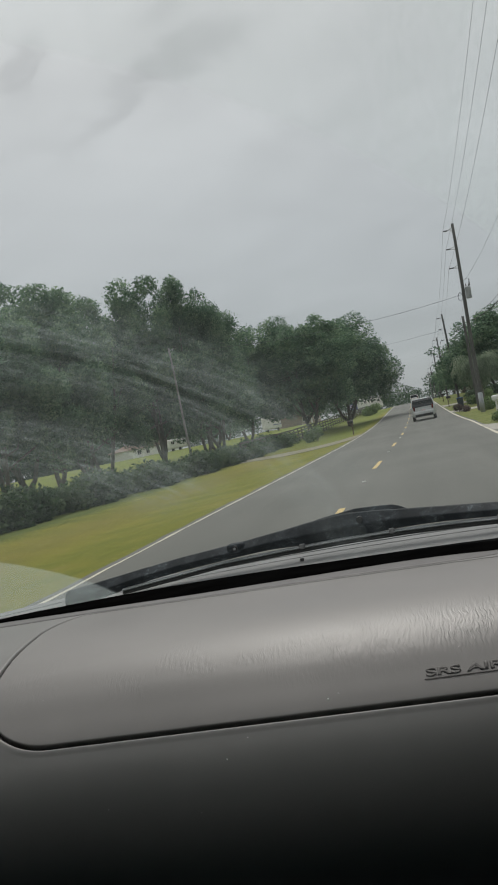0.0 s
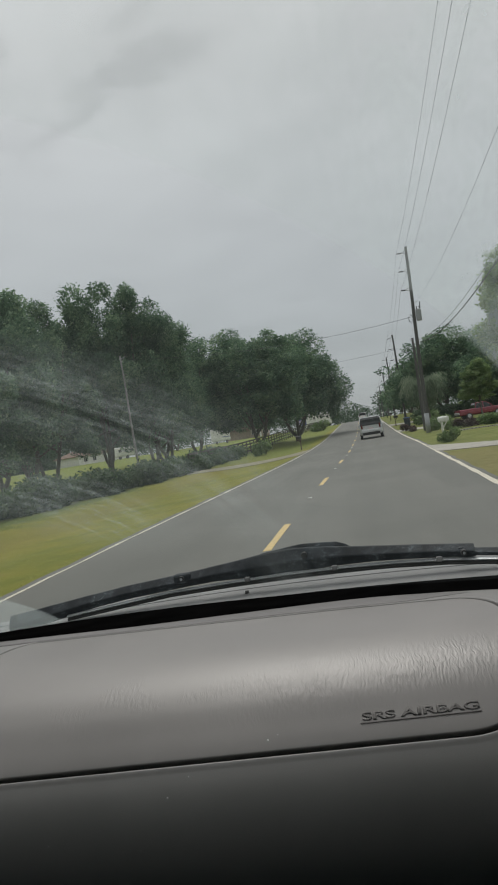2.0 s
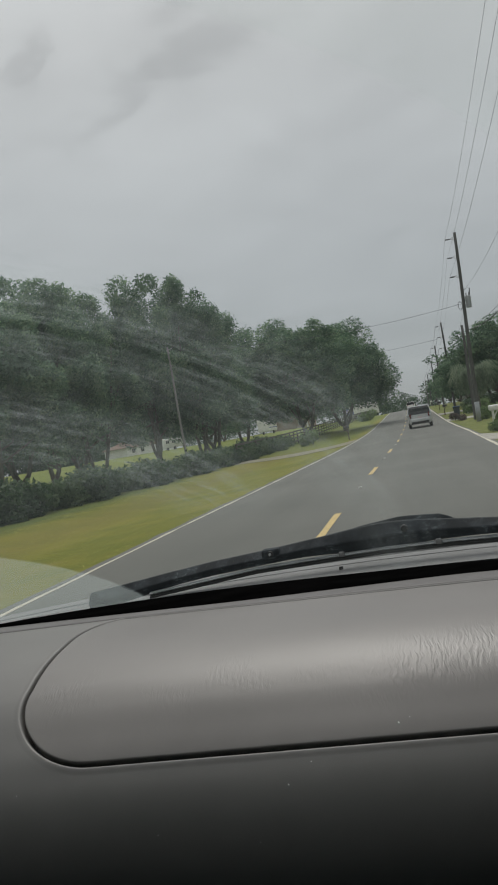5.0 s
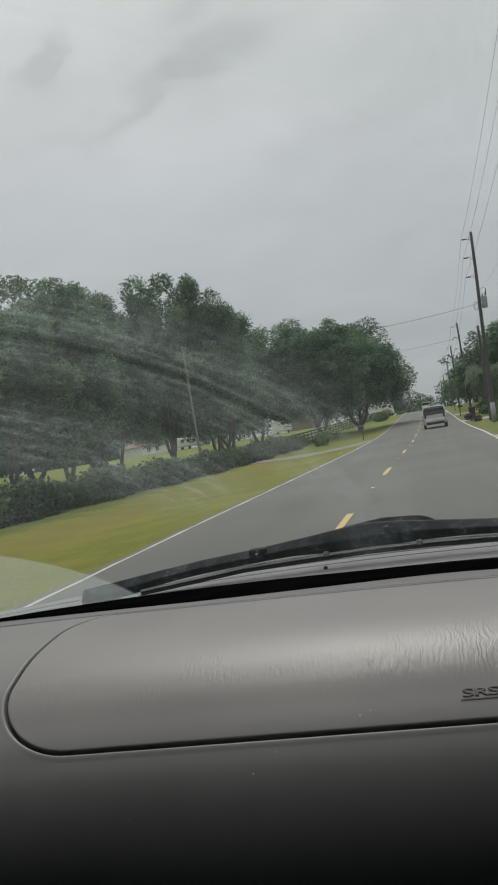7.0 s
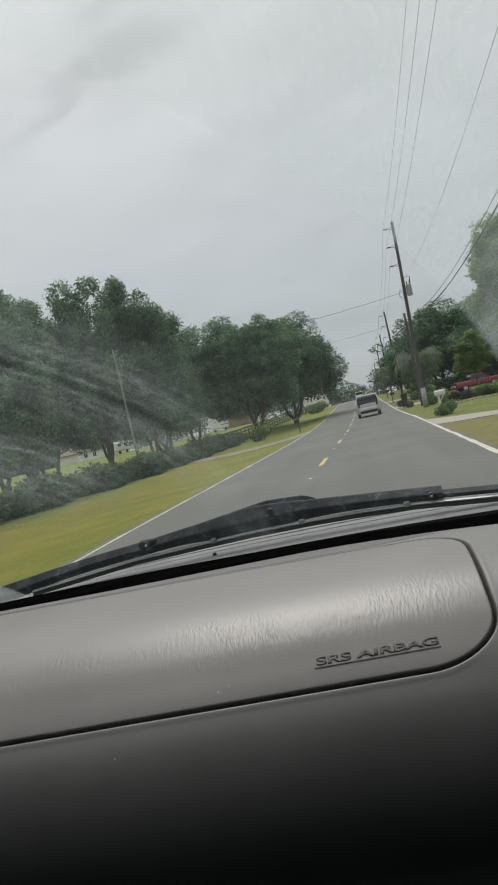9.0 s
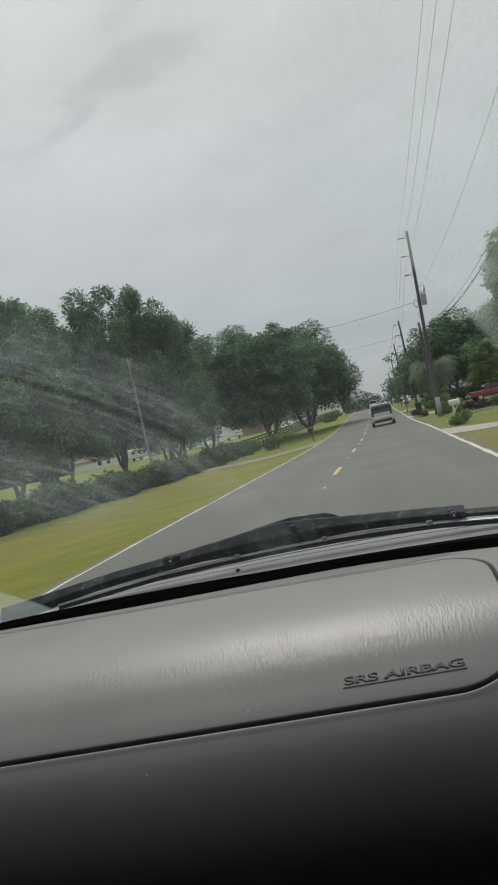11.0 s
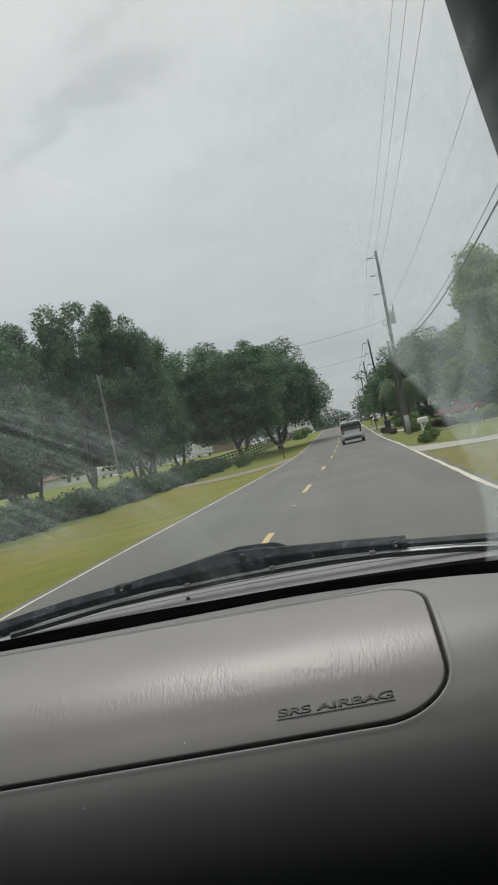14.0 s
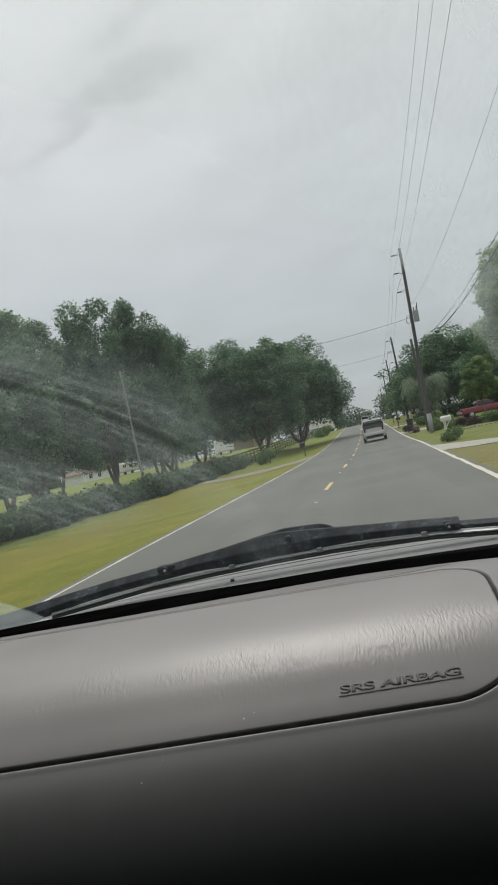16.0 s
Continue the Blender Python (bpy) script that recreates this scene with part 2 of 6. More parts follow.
def glass_material():
    """Thin windshield glass with a film of dirt: wiped inside the sweep of the wiper, left dusty outside it, smeared in arcs."""
    k = Nodes("dirty_windshield_glass")
    uv = k.coords("UV")
    s = k.n.new("ShaderNodeSeparateXYZ")
    k.l.new(uv, s.inputs[0])
    x, v = s.outputs[0], s.outputs[1]

    def radius(cx, cy):
        a, b = k.math("SUBTRACT", x, cx), k.math("SUBTRACT", v, cy)
        return k.math("SQRT", k.math("ADD", k.math("MULTIPLY", a, a), k.math("MULTIPLY", b, b)))

    r = radius(-0.577, 0.064)
    turn = k.math("ARCTAN2", k.math("SUBTRACT", v, 0.064), k.math("SUBTRACT", x, -0.577))
    blotch, dust = k.noise(uv, 18, 5, 0.6), k.noise(uv, 130, 4, 0.7)
    drips = k.noise(k.coords("UV", (1.0, 0.45, 1.0)), 42, 5, 0.62, 0.4)
    # dusty glass outside the sweep
    unwiped = k.math("MULTIPLY", k.ramp(r, 0.7225, 0.728), k.math("MULTIPLY", k.math("ADD", 0.12, k.math("MULTIPLY", k.ramp(drips, 0.3, 0.7), k.math("ADD", 0.035, k.math("MULTIPLY", k.ramp(x, -0.06, 0.08), 0.165)))), k.math("ADD", 0.9, k.math("MULTIPLY", dust, 0.2))))
    corner = k.math("SUBTRACT", 1.0, k.ramp(radius(-0.700, -0.070), 0.278, 0.285))
    corner = k.math("MULTIPLY", corner, k.math("ADD", 0.2, k.math("MULTIPLY", blotch, 0.1)))
    # smears drawn along the arc
    polar = k.n.new("ShaderNodeCombineXYZ")
    k.l.new(k.math("MULTIPLY", r, 60.0), polar.inputs[0])
    k.l.new(k.math("MULTIPLY", turn, 2.6), polar.inputs[1])
    smear = k.ramp(k.noise(polar.outputs[0], 1.9, 8, 0.74, 0.3), 0.42, 0.70)
    upper = k.math("MULTIPLY", k.ramp(r, 0.405, 0.465), k.math("SUBTRACT", 1.0, k.ramp(r, 0.512, 0.57)))
    upper = k.math("MULTIPLY", upper, k.math("SUBTRACT", 1.0, k.ramp(x, -0.18, -0.06)))
    lower = k.math("MULTIPLY", k.ramp(r, 0.255, 0.32), k.math("SUBTRACT", 1.0, k.ramp(r, 0.365, 0.42)))
    lower = k.math("MULTIPLY", lower, k.ramp(turn, 0.30, 0.52))
    ridge = k.math("SUBTRACT", 1.0, k.ramp(k.math("ABSOLUTE", k.math("SUBTRACT", r, 0.507)), 0.0, 0.012))
    ridge = k.math("MULTIPLY", ridge, k.math("SUBTRACT", 1.0, k.ramp(x, -0.15, -0.07)))
    rub = k.math("SUBTRACT", 1.0, k.math("MULTIPLY", 0.8, k.math("SUBTRACT", 1.0, k.ramp(k.math("ABSOLUTE", k.math("SUBTRACT", r, 0.482)), 0.002, 0.007))))
    speckle = k.math("ADD", 0.45, k.math("MULTIPLY", k.ramp(dust, 0.35, 0.7), 0.75))
    fan = k.math("ADD", k.math("MULTIPLY", k.math("MULTIPLY", upper, rub), 0.95), k.math("MULTIPLY", lower, 1.1))
    fan = k.math("MULTIPLY", k.math("ADD", k.math("MULTIPLY", smear, 0.8), 0.28), fan)
    smears = k.math("MULTIPLY", k.math("MULTIPLY", k.math("ADD", fan, k.math("MULTIPLY", ridge, 0.2)), speckle), 0.225)
    # pale haze put over the wiped part to lift its darks
    veil = k.math("MULTIPLY", k.ramp(v, 0.1, 0.22), k.math("SUBTRACT", 1.0, k.ramp(r, 0.50, 0.72)))
    haze_film = k.math("ADD", k.math("ADD", 0.012, k.math("MULTIPLY", veil, 0.03)), k.math("MULTIPLY", k.math("MULTIPLY", k.ramp(blotch, 0.4, 0.8), k.ramp(v, 0.05, 0.18)), 0.02))
    film = k.math("ADD", k.math("ADD", unwiped, corner), k.math("ADD", smears, haze_film), True)
    film = k.math("MINIMUM", film, 0.62)
    clear = k.n.new("ShaderNodeBsdfTransparent")
    clear.inputs[0].default_value = (0.955, 0.985, 0.975, 1)
    gloss = k.n.new("ShaderNodeBsdfGlossy")
    gloss.inputs["Roughness"].default_value = 0.02
    fres = k.n.new("ShaderNodeFresnel")
    fres.inputs[0].default_value = 1.25
    pane = k.n.new("ShaderNodeMixShader")
    k.l.new(k.math("MULTIPLY", fres.outputs[0], 0.55), pane.inputs[0])
    k.l.new(clear.outputs[0], pane.inputs[1])
    k.l.new(gloss.outputs[0], pane.inputs[2])
    dirt_a, dirt_b = k.n.new("ShaderNodeBsdfTranslucent"), k.n.new("ShaderNodeBsdfDiffuse")
    for d in (dirt_a, dirt_b):
        d.inputs["Color"].default_value = (0.67, 0.77, 0.755, 1)
    dirt = k.n.new("ShaderNodeMixShader")
    dirt.inputs[0].default_value = 0.25
    k.l.new(dirt_a.outputs[0], dirt.inputs[1])
    k.l.new(dirt_b.outputs[0], dirt.inputs[2])
    top = k.n.new("ShaderNodeMixShader")
    k.l.new(film, top.inputs[0])
    k.l.new(pane.outputs[0], top.inputs[1])
    k.l.new(dirt.outputs[0], top.inputs[2])
    k.l.new(top.outputs[0], k.out.inputs[0])
    return k.mat


M_GROUND, M_ASPHALT = ground_material(), asphalt_material()
M_WHITE_LINE = line_material("white_road_paint", (0.62, 0.58, 0.47), (0.24, 0.23, 0.19))
M_YELLOW_LINE = line_material("yellow_road_paint", (0.62, 0.46, 0.19), (0.25, 0.22, 0.16))
M_CONCRETE = plain("driveway_concrete", (0.42, 0.4, 0.35), (0.32, 0.3, 0.26), 0.8, 0.85, grain=30)
M_DIRT = plain("sandy_track", (0.3, 0.27, 0.2), (0.2, 0.19, 0.12), 0.7, 0.95, grain=12, depth=0.02)
M_BLADE = leaf_material("grass_blades", (0.25, 0.275, 0.048), (0.315, 0.31, 0.058), (0.38, 0.36, 0.075))
M_LAWNBLADE = leaf_material("lawn_blades", (0.17, 0.165, 0.05), (0.21, 0.19, 0.07), (0.25, 0.22, 0.09))
M_OAK = leaf_material("oak_leaves", (0.056, 0.112, 0.066), (0.122, 0.212, 0.125), (0.262, 0.372, 0.21))
M_GUM = leaf_material("light_green_leaves", (0.1, 0.17, 0.06), (0.2, 0.3, 0.11), (0.33, 0.42, 0.18))
M_SHRUB = leaf_material("shrub_leaves", (0.03, 0.058, 0.032), (0.062, 0.108, 0.052), (0.115, 0.17, 0.078))
M_WOODS = leaf_material("far_wood_leaves", (0.035, 0.062, 0.042), (0.07, 0.115, 0.072), (0.12, 0.18, 0.11))
M_PALM = leaf_material("palm_fronds", (0.1, 0.145, 0.09), (0.19, 0.25, 0.165), (0.32, 0.38, 0.26))
M_BUSH = leaf_material("bush_leaves", (0.1, 0.16, 0.06), (0.19, 0.28, 0.11), (0.32, 0.41, 0.18))
M_PURPLE = leaf_material("purple_shrub_leaves", (0.06, 0.04, 0.038), (0.105, 0.072, 0.064), (0.17, 0.125, 0.11))
M_BARK = plain("grey_oak_bark", (0.09, 0.078, 0.066), (0.16, 0.145, 0.125), 1.5, 0.95, grain=9, relief=0.9, depth=0.03, stretch=(1, 1, 0.25))
M_POLE = plain("weathered_pole_wood", (0.07, 0.07, 0.069), (0.125, 0.123, 0.119), 1.0, 0.9, grain=25, relief=0.5, depth=0.008, stretch=(1, 1, 0.08))
M_FENCE = plain("dark_creosoted_boards", (0.04, 0.033, 0.027), (0.085, 0.07, 0.055), 1.2, 0.85, grain=20, relief=0.4, depth=0.004, stretch=(1, 0.2, 1))
M_METAL = plain("galvanised_steel", (0.36, 0.37, 0.38), (0.5, 0.5, 0.5), 4, 0.5, 0.7, relief=0.05)
M_INSUL = plain("brown_grey_porcelain", (0.06, 0.057, 0.056), (0.1, 0.095, 0.09), 8, 0.3, relief=0.03)
M_WIRE = plain("weathered_cable", (0.045, 0.045, 0.047), (0.07, 0.07, 0.072), 2, 0.6, 0.2, relief=0.02)
M_WHITE = plain("white_paint", (0.74, 0.74, 0.71), (0.62, 0.62, 0.59), 1.2, 0.5, relief=0.05)
M_BLACK = plain("black_plastic", (0.018, 0.018, 0.019), (0.035, 0.035, 0.036), 6, 0.5, relief=0.1)
M_RUBBER = plain("tyre_rubber", (0.02, 0.02, 0.02), (0.035, 0.035, 0.035), 8, 0.8)
M_SILVER = plain("silver_car_paint", (0.57, 0.585, 0.59), (0.63, 0.645, 0.65), 2, 0.35, 0.3, relief=0.01, Coat_Weight=0.6, Coat_Roughness=0.08)
M_CHARCOAL = plain("charcoal_car_paint", (0.04, 0.043, 0.048), (0.06, 0.064, 0.07), 2, 0.3, 0.4, relief=0.01, Coat_Weight=0.8, Coat_Roughness=0.05)
M_RED = plain("red_car_paint", (0.17, 0.01, 0.022), (0.21, 0.014, 0.03), 2, 0.32, 0.1, relief=0.01, Coat_Weight=0.7, Coat_Roughness=0.08)
M_CARGLASS = plain("dark_car_glass", (0.012, 0.015, 0.017), (0.02, 0.023, 0.025), 2, 0.08, relief=0.0)
M_TAIL = plain("red_lamp_plastic", (0.1, 0.012, 0.01), (0.15, 0.018, 0.014), 5, 0.2, relief=0.02)
M_LAMP = plain("clear_lamp_plastic", (0.6, 0.62, 0.64), (0.75, 0.76, 0.77), 5, 0.15, relief=0.02)
M_RIM = plain("wheel_alloy", (0.4, 0.4, 0.41), (0.52, 0.52, 0.53), 9, 0.35, 0.8, relief=0.02)
M_BLUE = plain("blue_plastic_lid", (0.04, 0.12, 0.36), (0.06, 0.16, 0.42), 4, 0.5, relief=0.05)
M_BIN = plain("dark_blue_bin_plastic", (0.024, 0.034, 0.05), (0.04, 0.052, 0.07), 4, 0.6, relief=0.08)
M_TRANSFORMER = plain("grey_transformer_enamel", (0.3, 0.32, 0.335), (0.36, 0.375, 0.39), 3, 0.5, 0.1, relief=0.04)
M_BRICK = plain("tan_brick_wall", (0.27, 0.21, 0.17), (0.34, 0.28, 0.23), 1.5, 0.9, grain=15)
M_ROOF = plain("brown_roof_shingle", (0.17, 0.115, 0.09), (0.25, 0.18, 0.14), 1.2, 0.9, grain=14)
M_SIGN = plain("blue_sign_face", (0.06, 0.08, 0.24), (0.09, 0.11, 0.3), 2, 0.5, relief=0.02)
M_SIGNBAR = plain("pale_sign_print", (0.6, 0.5, 0.5), (0.7, 0.62, 0.62), 2, 0.5, relief=0.02)
M_VINYL = vinyl_material("taupe_dashboard_vinyl", (0.188, 0.183, 0.175), (0.216, 0.21, 0.201), 0.45, False)
M_LID = vinyl_material("taupe_airbag_lid_vinyl", (0.208, 0.195, 0.186), (0.238, 0.223, 0.213), 0.395, True)
M_STRIPSHADE = plain("shaded_taupe_strip", (0.135, 0.129, 0.127), (0.16, 0.153, 0.15), 12, 0.6, grain=300, depth=0.0004)
M_LETTERSHADE = plain("shaded_moulded_lettering", (0.1, 0.093, 0.088), (0.13, 0.121, 0.114), 60, 0.6, grain=400, depth=0.0002)
M_SEAL = plain("black_seal", (0.002, 0.002, 0.002), (0.004, 0.004, 0.004), 20, 0.98, relief=0.05, Specular_IOR_Level=0.0)
M_COWL = plain("grey_cowl_plastic", (0.17, 0.17, 0.17), (0.24, 0.24, 0.238), 9, 0.6, grain=120, depth=0.001)
M_GREYPOLE = plain("bleached_pole_wood", (0.2, 0.2, 0.19), (0.3, 0.3, 0.285), 1.0, 0.9, grain=25, relief=0.5, depth=0.008, stretch=(1, 1, 0.08))


def wiper_material():
    """Black wiper plastic, bleached and dusty in cloudy streaks."""
    k = Nodes("faded_black_wiper")
    v, w = k.coords("Object"), k.coords("Object", (1.0, 1.0, 2.6))
    cloud, streak, fine = k.noise(v, 26, 5, 0.65), k.noise(w, 95, 5, 0.7, 0.8), k.noise(v, 420, 4, 0.7)
    c = k.mix(k.ramp(cloud, 0.38, 0.66), (0.006, 0.009, 0.013), (0.036, 0.044, 0.052))
    dusty = k.math("MULTIPLY", k.ramp(streak, 0.5, 0.7), k.ramp(cloud, 0.46, 0.62))
    c = k.mix(k.math("MULTIPLY", dusty, 0.7), c, (0.2, 0.23, 0.25))
    return k.surface(c, k.math("ADD", 0.45, k.math("MULTIPLY", cloud, 0.35)), 0.0, k.bump(fine, 0.3, 0.0008), Specular_IOR_Level=0.22)


M_WIPER = wiper_material()
M_BLADESTEEL = plain("wiper_steel", (0.36, 0.38, 0.39), (0.5, 0.52, 0.53), 30, 0.4, 0.5, relief=0.05)
M_TRIM = plain("dark_cabin_trim", (0.022, 0.032, 0.038), (0.03, 0.042, 0.05), 8, 0.8, grain=300, depth=0.0006)
M_PILLAR = plain("dark_blue_grey_pillar_trim", (0.007, 0.016, 0.021), (0.011, 0.022, 0.028), 8, 0.85, grain=300, depth=0.0005)
M_HEADLINER = plain("grey_headliner", (0.12, 0.15, 0.15), (0.15, 0.185, 0.185), 5, 0.95, grain=200)
M_OWNPAINT = plain("pale_green_grey_car_paint", (0.3, 0.33, 0.31), (0.34, 0.37, 0.35), 2, 0.35, 0.3, relief=0.01, Coat_Weight=0.5)
M_GLASS = glass_material()


def pane_material():
    """Thin unseen window glass, tinted to dim and cool light on the dashboard."""
    k = Nodes("dimming_tinted_car_glass")
    clear, gloss, m = k.n.new("ShaderNodeBsdfTransparent"), k.n.new("ShaderNodeBsdfGlossy"), k.n.new("ShaderNodeMixShader")
    clear.inputs[0].default_value = (0.33, 0.5, 0.485, 1)
    gloss.inputs["Roughness"].default_value = 0.02
    fres = k.n.new("ShaderNodeFresnel")
    fres.inputs[0].default_value = 1.3
    k.l.new(fres.outputs[0], m.inputs[0])
    k.l.new(clear.outputs[0], m.inputs[1])
    k.l.new(gloss.outputs[0], m.inputs[2])
    k.l.new(m.outputs[0], k.out.inputs[0])
    return k.mat


M_PANE = pane_material()

# ---- mesh helpers ----


def mesh_of(name, verts, faces, material, smooth=False, uv=None):
    me = bpy.data.meshes.new(name)
    me.from_pydata(verts if isinstance(verts, list) else verts.tolist(), [], faces if isinstance(faces, list) else faces.tolist())
    me.materials.append(material)
    if smooth:
        me.polygons.foreach_set("use_smooth", [True] * len(me.polygons))
    if uv is not None:
        layer = me.uv_layers.new(name="UVMap")
        loops = np.zeros(len(me.loops), dtype=np.int32)
        me.loops.foreach_get("vertex_index", loops)
        layer.data.foreach_set("uv", np.asarray(uv, dtype=np.float32)[loops].ravel())
    me.update()
    return me


def sheet(name, verts, faces, material, parent=None, label="", smooth=False, uv=None):
    ob = new(name, mesh_of(name, verts, faces, material, smooth, uv))
    if parent is not None:
        ob.parent = parent
    if label:
        tagged(ob, label)
    return ob


def part(name, bm, material, parent=None, label="", smooth=False):
    """Links a bmesh as one mesh object under a thing or under a part."""
    bmesh.ops.recalc_face_normals(bm, faces=bm.faces)
    me = bpy.data.meshes.new(name)
    bm.to_mesh(me)
    bm.free()
    me.materials.append(material)
    if smooth:
        me.polygons.foreach_set("use_smooth", [True] * len(me.polygons))
    ob = new(name, me)
    if parent is not None:
        ob.parent = parent
    if label:
        tagged(ob, label)
    return ob


def again(name, source, parent, m):
    """Another object on the same mesh."""
    ob = new(name, source.data)
    ob.parent = parent
    ob.matrix_basis = m
    return ob


def thing(name, label, category, m=None, group=""):
    ob = new(name)
    ob.empty_display_size = 0.2
    if m is not None:
        ob.matrix_basis = m
    return tagged(ob, label, category, group)


def box(bm, x, y, z, sx, sy, sz, bevel=0.0, turn=None, segments=2):
    """A bevelled box about its middle."""
    got = bmesh.ops.create_cube(bm, size=1.0)["verts"]
    m = Matrix.Translation((x, y, z)) @ (turn or Matrix()) @ Matrix.Diagonal((sx, sy, sz, 1))
    bmesh.ops.transform(bm, matrix=m, verts=got)
    if bevel:
        edges = list({e for v in got for e in v.link_edges})
        bmesh.ops.bevel(bm, geom=edges, offset=bevel, segments=segments, affect="EDGES", profile=0.5)
    return bm


def rings(bm, loops, close=True, caps=True):
    """Skins a list of point loops of equal length."""
    rows = [[bm.verts.new(p) for p in loop] for loop in loops]
    n = len(rows[0])
    for r0, r1 in zip(rows, rows[1:]):
        for i in range(n if close else n - 1):
            bm.faces.new((r0[i], r0[(i + 1) % n], r1[(i + 1) % n], r1[i]))
    if caps and close:
        bm.faces.new(rows[0])
        bm.faces.new(rows[-1])
    return bm


def tube(bm, points, radii, n=8, caps=True):
    """A round tube along points, with a radius at each."""
    pts = [Vector(p) for p in points]
    if isinstance(radii, (int, float)):
        radii = [radii] * len(pts)
    loops, side = [], None
    for i, p in enumerate(pts):
        way = (pts[min(i + 1, len(pts) - 1)] - pts[max(i - 1, 0)]).normalized()
        if side is None:
            side = way.orthogonal().normalized()
        side = (side - way * side.dot(way)).normalized()
        other = way.cross(side)
        loops.append([p + (side * math.cos(2 * math.pi * j / n) + other * math.sin(2 * math.pi * j / n)) * radii[i] for j in range(n)])
    return rings(bm, loops, True, caps)


def B():
    return bmesh.new()


# ---- the lie of the land ----


def rise(y):
    """The height of the road along its way: level, then a long grade up to a crest."""
    g = 0.0132 * ((y - 78) + math.sqrt((y - 78) ** 2 + 576)) - 0.0132 * (-78 + math.sqrt(78 ** 2 + 576))
    return 0.5 * (g + 2.55 - math.sqrt((g - 2.55) ** 2 + 0.6))


def land(x, y):
    """The height of the ground beside the road."""
    z = rise(y)
    if x < -5.1:
        d = -5.1 - x
        z += -0.16 * math.sin(min(d / 7.0, 1.0) * math.pi) - 0.02 * min(d, 1.0)
    elif x > 2.6:
        d = x - 2.6
        z += -0.02 * min(d, 1.0) + 0.005 * max(0.0, min(d - 2, 20))
    wave = noise.noise((x * 0.12, y * 0.12, 1.3)) * 0.05 * min(1.0, max(0.0, (abs(x + 1.2) - 4.2) / 4))
    return z + wave


ROAD_L, ROAD_R = -5.32, 2.52


def sway(y):
    """How far the road runs off to the side of its start."""
    return 0.4 * max(0.0, min(1.0, (y - 16) / 32)) - 0.0045 * max(0.0, min(y, 180) - 95)




def axis(*stretches):
    out = []
    for a0, a1, step in stretches:
        n = max(1, round((a1 - a0) / step))
        out += [a0 + (a1 - a0) * i / n for i in range(n)]
    return out + [stretches[-1][1]]


gx = axis((-1500, -200, 130), (-200, -60, 14), (-60, -20, 3), (-20, -5.1, 0.75), (-5.1, 2.6, 1.1), (2.6, 14, 0.7), (14, 60, 4), (60, 200, 14), (200, 1500, 130))
gy = axis((-1500, -200, 130), (-200, -20, 12), (-20, 130, 1.5), (130, 330, 5), (330, 700, 40), (700, 2500, 200))
gv = [(x, y, land(x, y) - (0.03 if -5.1 < x < 2.6 else 0.0)) for y in gy for x in gx]
nx = len(gx)
gf = [(j * nx + i, j * nx + i + 1, (j + 1) * nx + i + 1, (j + 1) * nx + i) for j in range(len(gy) - 1) for i in range(nx - 1)]
tagged(sheet("ground", gv, gf, M_GROUND, smooth=True), "mown yellow-green grass verge and pasture", "ground", kind="structure")


def strip(name, x0, x1, y0, y1, lift, material, step=2.0, thick=0.05, rough_edge=0.0, bend=None):
    """A slab that follows the grade, with uneven edges where it has them."""
    ys = axis((y0, y1, step))
    v, f = [], []
    for y in ys:
        e0 = x0 + (rough_edge * noise.noise((y * 0.9, x0, 0)) if rough_edge else 0)
        e1 = x1 + (rough_edge * noise.noise((y * 0.9, x1, 5)) if rough_edge else 0)
        if bend:
            e0, e1 = e0 + bend(y), e1 + bend(y)
        z = rise(y) + lift
        v += [(e0, y, z - thick), (e0, y, z), (e1, y, z), (e1, y, z - thick)]
    for i in range(len(ys) - 1):
        a0, b0 = 4 * i, 4 * i + 4
        f += [(a0 + k, a0 + k + 1, b0 + k + 1, b0 + k) for k in range(3)]
    f += [(0, 3, 2, 1), tuple(len(v) - 4 + k for k in range(4))]
    return sheet(name, v, f, material)


tagged(strip("road", ROAD_L, ROAD_R, -260, 420, 0.02, M_ASPHALT, 0.7, 0.12, 0.07, sway), "worn grey asphalt of a two-lane country road", "road", kind="structure")
tagged(strip("edge_line", 2.268, 2.385, -260, 420, 0.026, M_WHITE_LINE, 0.7, 0.005, 0.045, sway), "white painted line along the road edge", "road marking", "edge lines", "structure")
tagged(strip("edge_line", -5.15, -5.085, -260, 420, 0.026, M_WHITE_LINE, 0.7, 0.005, 0.04, sway), "white painted line along the road edge", "road marking", "edge lines", "structure")
for i in range(-4, 23):
    y0 = 23.4 + 12.0 * i
    tagged(strip("lane_dash", -1.74, -1.62, y0, y0 + 3.05, 0.026, M_YELLOW_LINE, 1.0, 0.005, 0.01, sway), "worn yellow centre-line dash on the asphalt", "road marking", "centre-line dashes", "structure")
for x0 in (-1.80, -1.60):
    tagged(strip("double_line", x0, x0 + 0.11, -175, -108, 0.026, M_YELLOW_LINE, 2.0, 0.005, 0.01), "solid yellow double centre line", "road marking", "double centre line", "structure")
# small raised reflectors between the dashes
reflector = None
for i in range(0, 9):
    y = 19.4 + 12.0 * i
    if reflector is None:
        reflector = part("road_reflector", box(B(), 0, 0, 0.008, 0.1, 0.1, 0.018, 0.006), M_WHITE)
        tagged(reflector, "small pale raised reflector on the centre line", "road reflector", "road reflectors")
        reflector.matrix_basis = pose(-1.66 + sway(y), y, rise(y) + 0.02)
    else:
        copy_thing(reflector, pose(-1.66 + sway(y), y, rise(y) + 0.02))


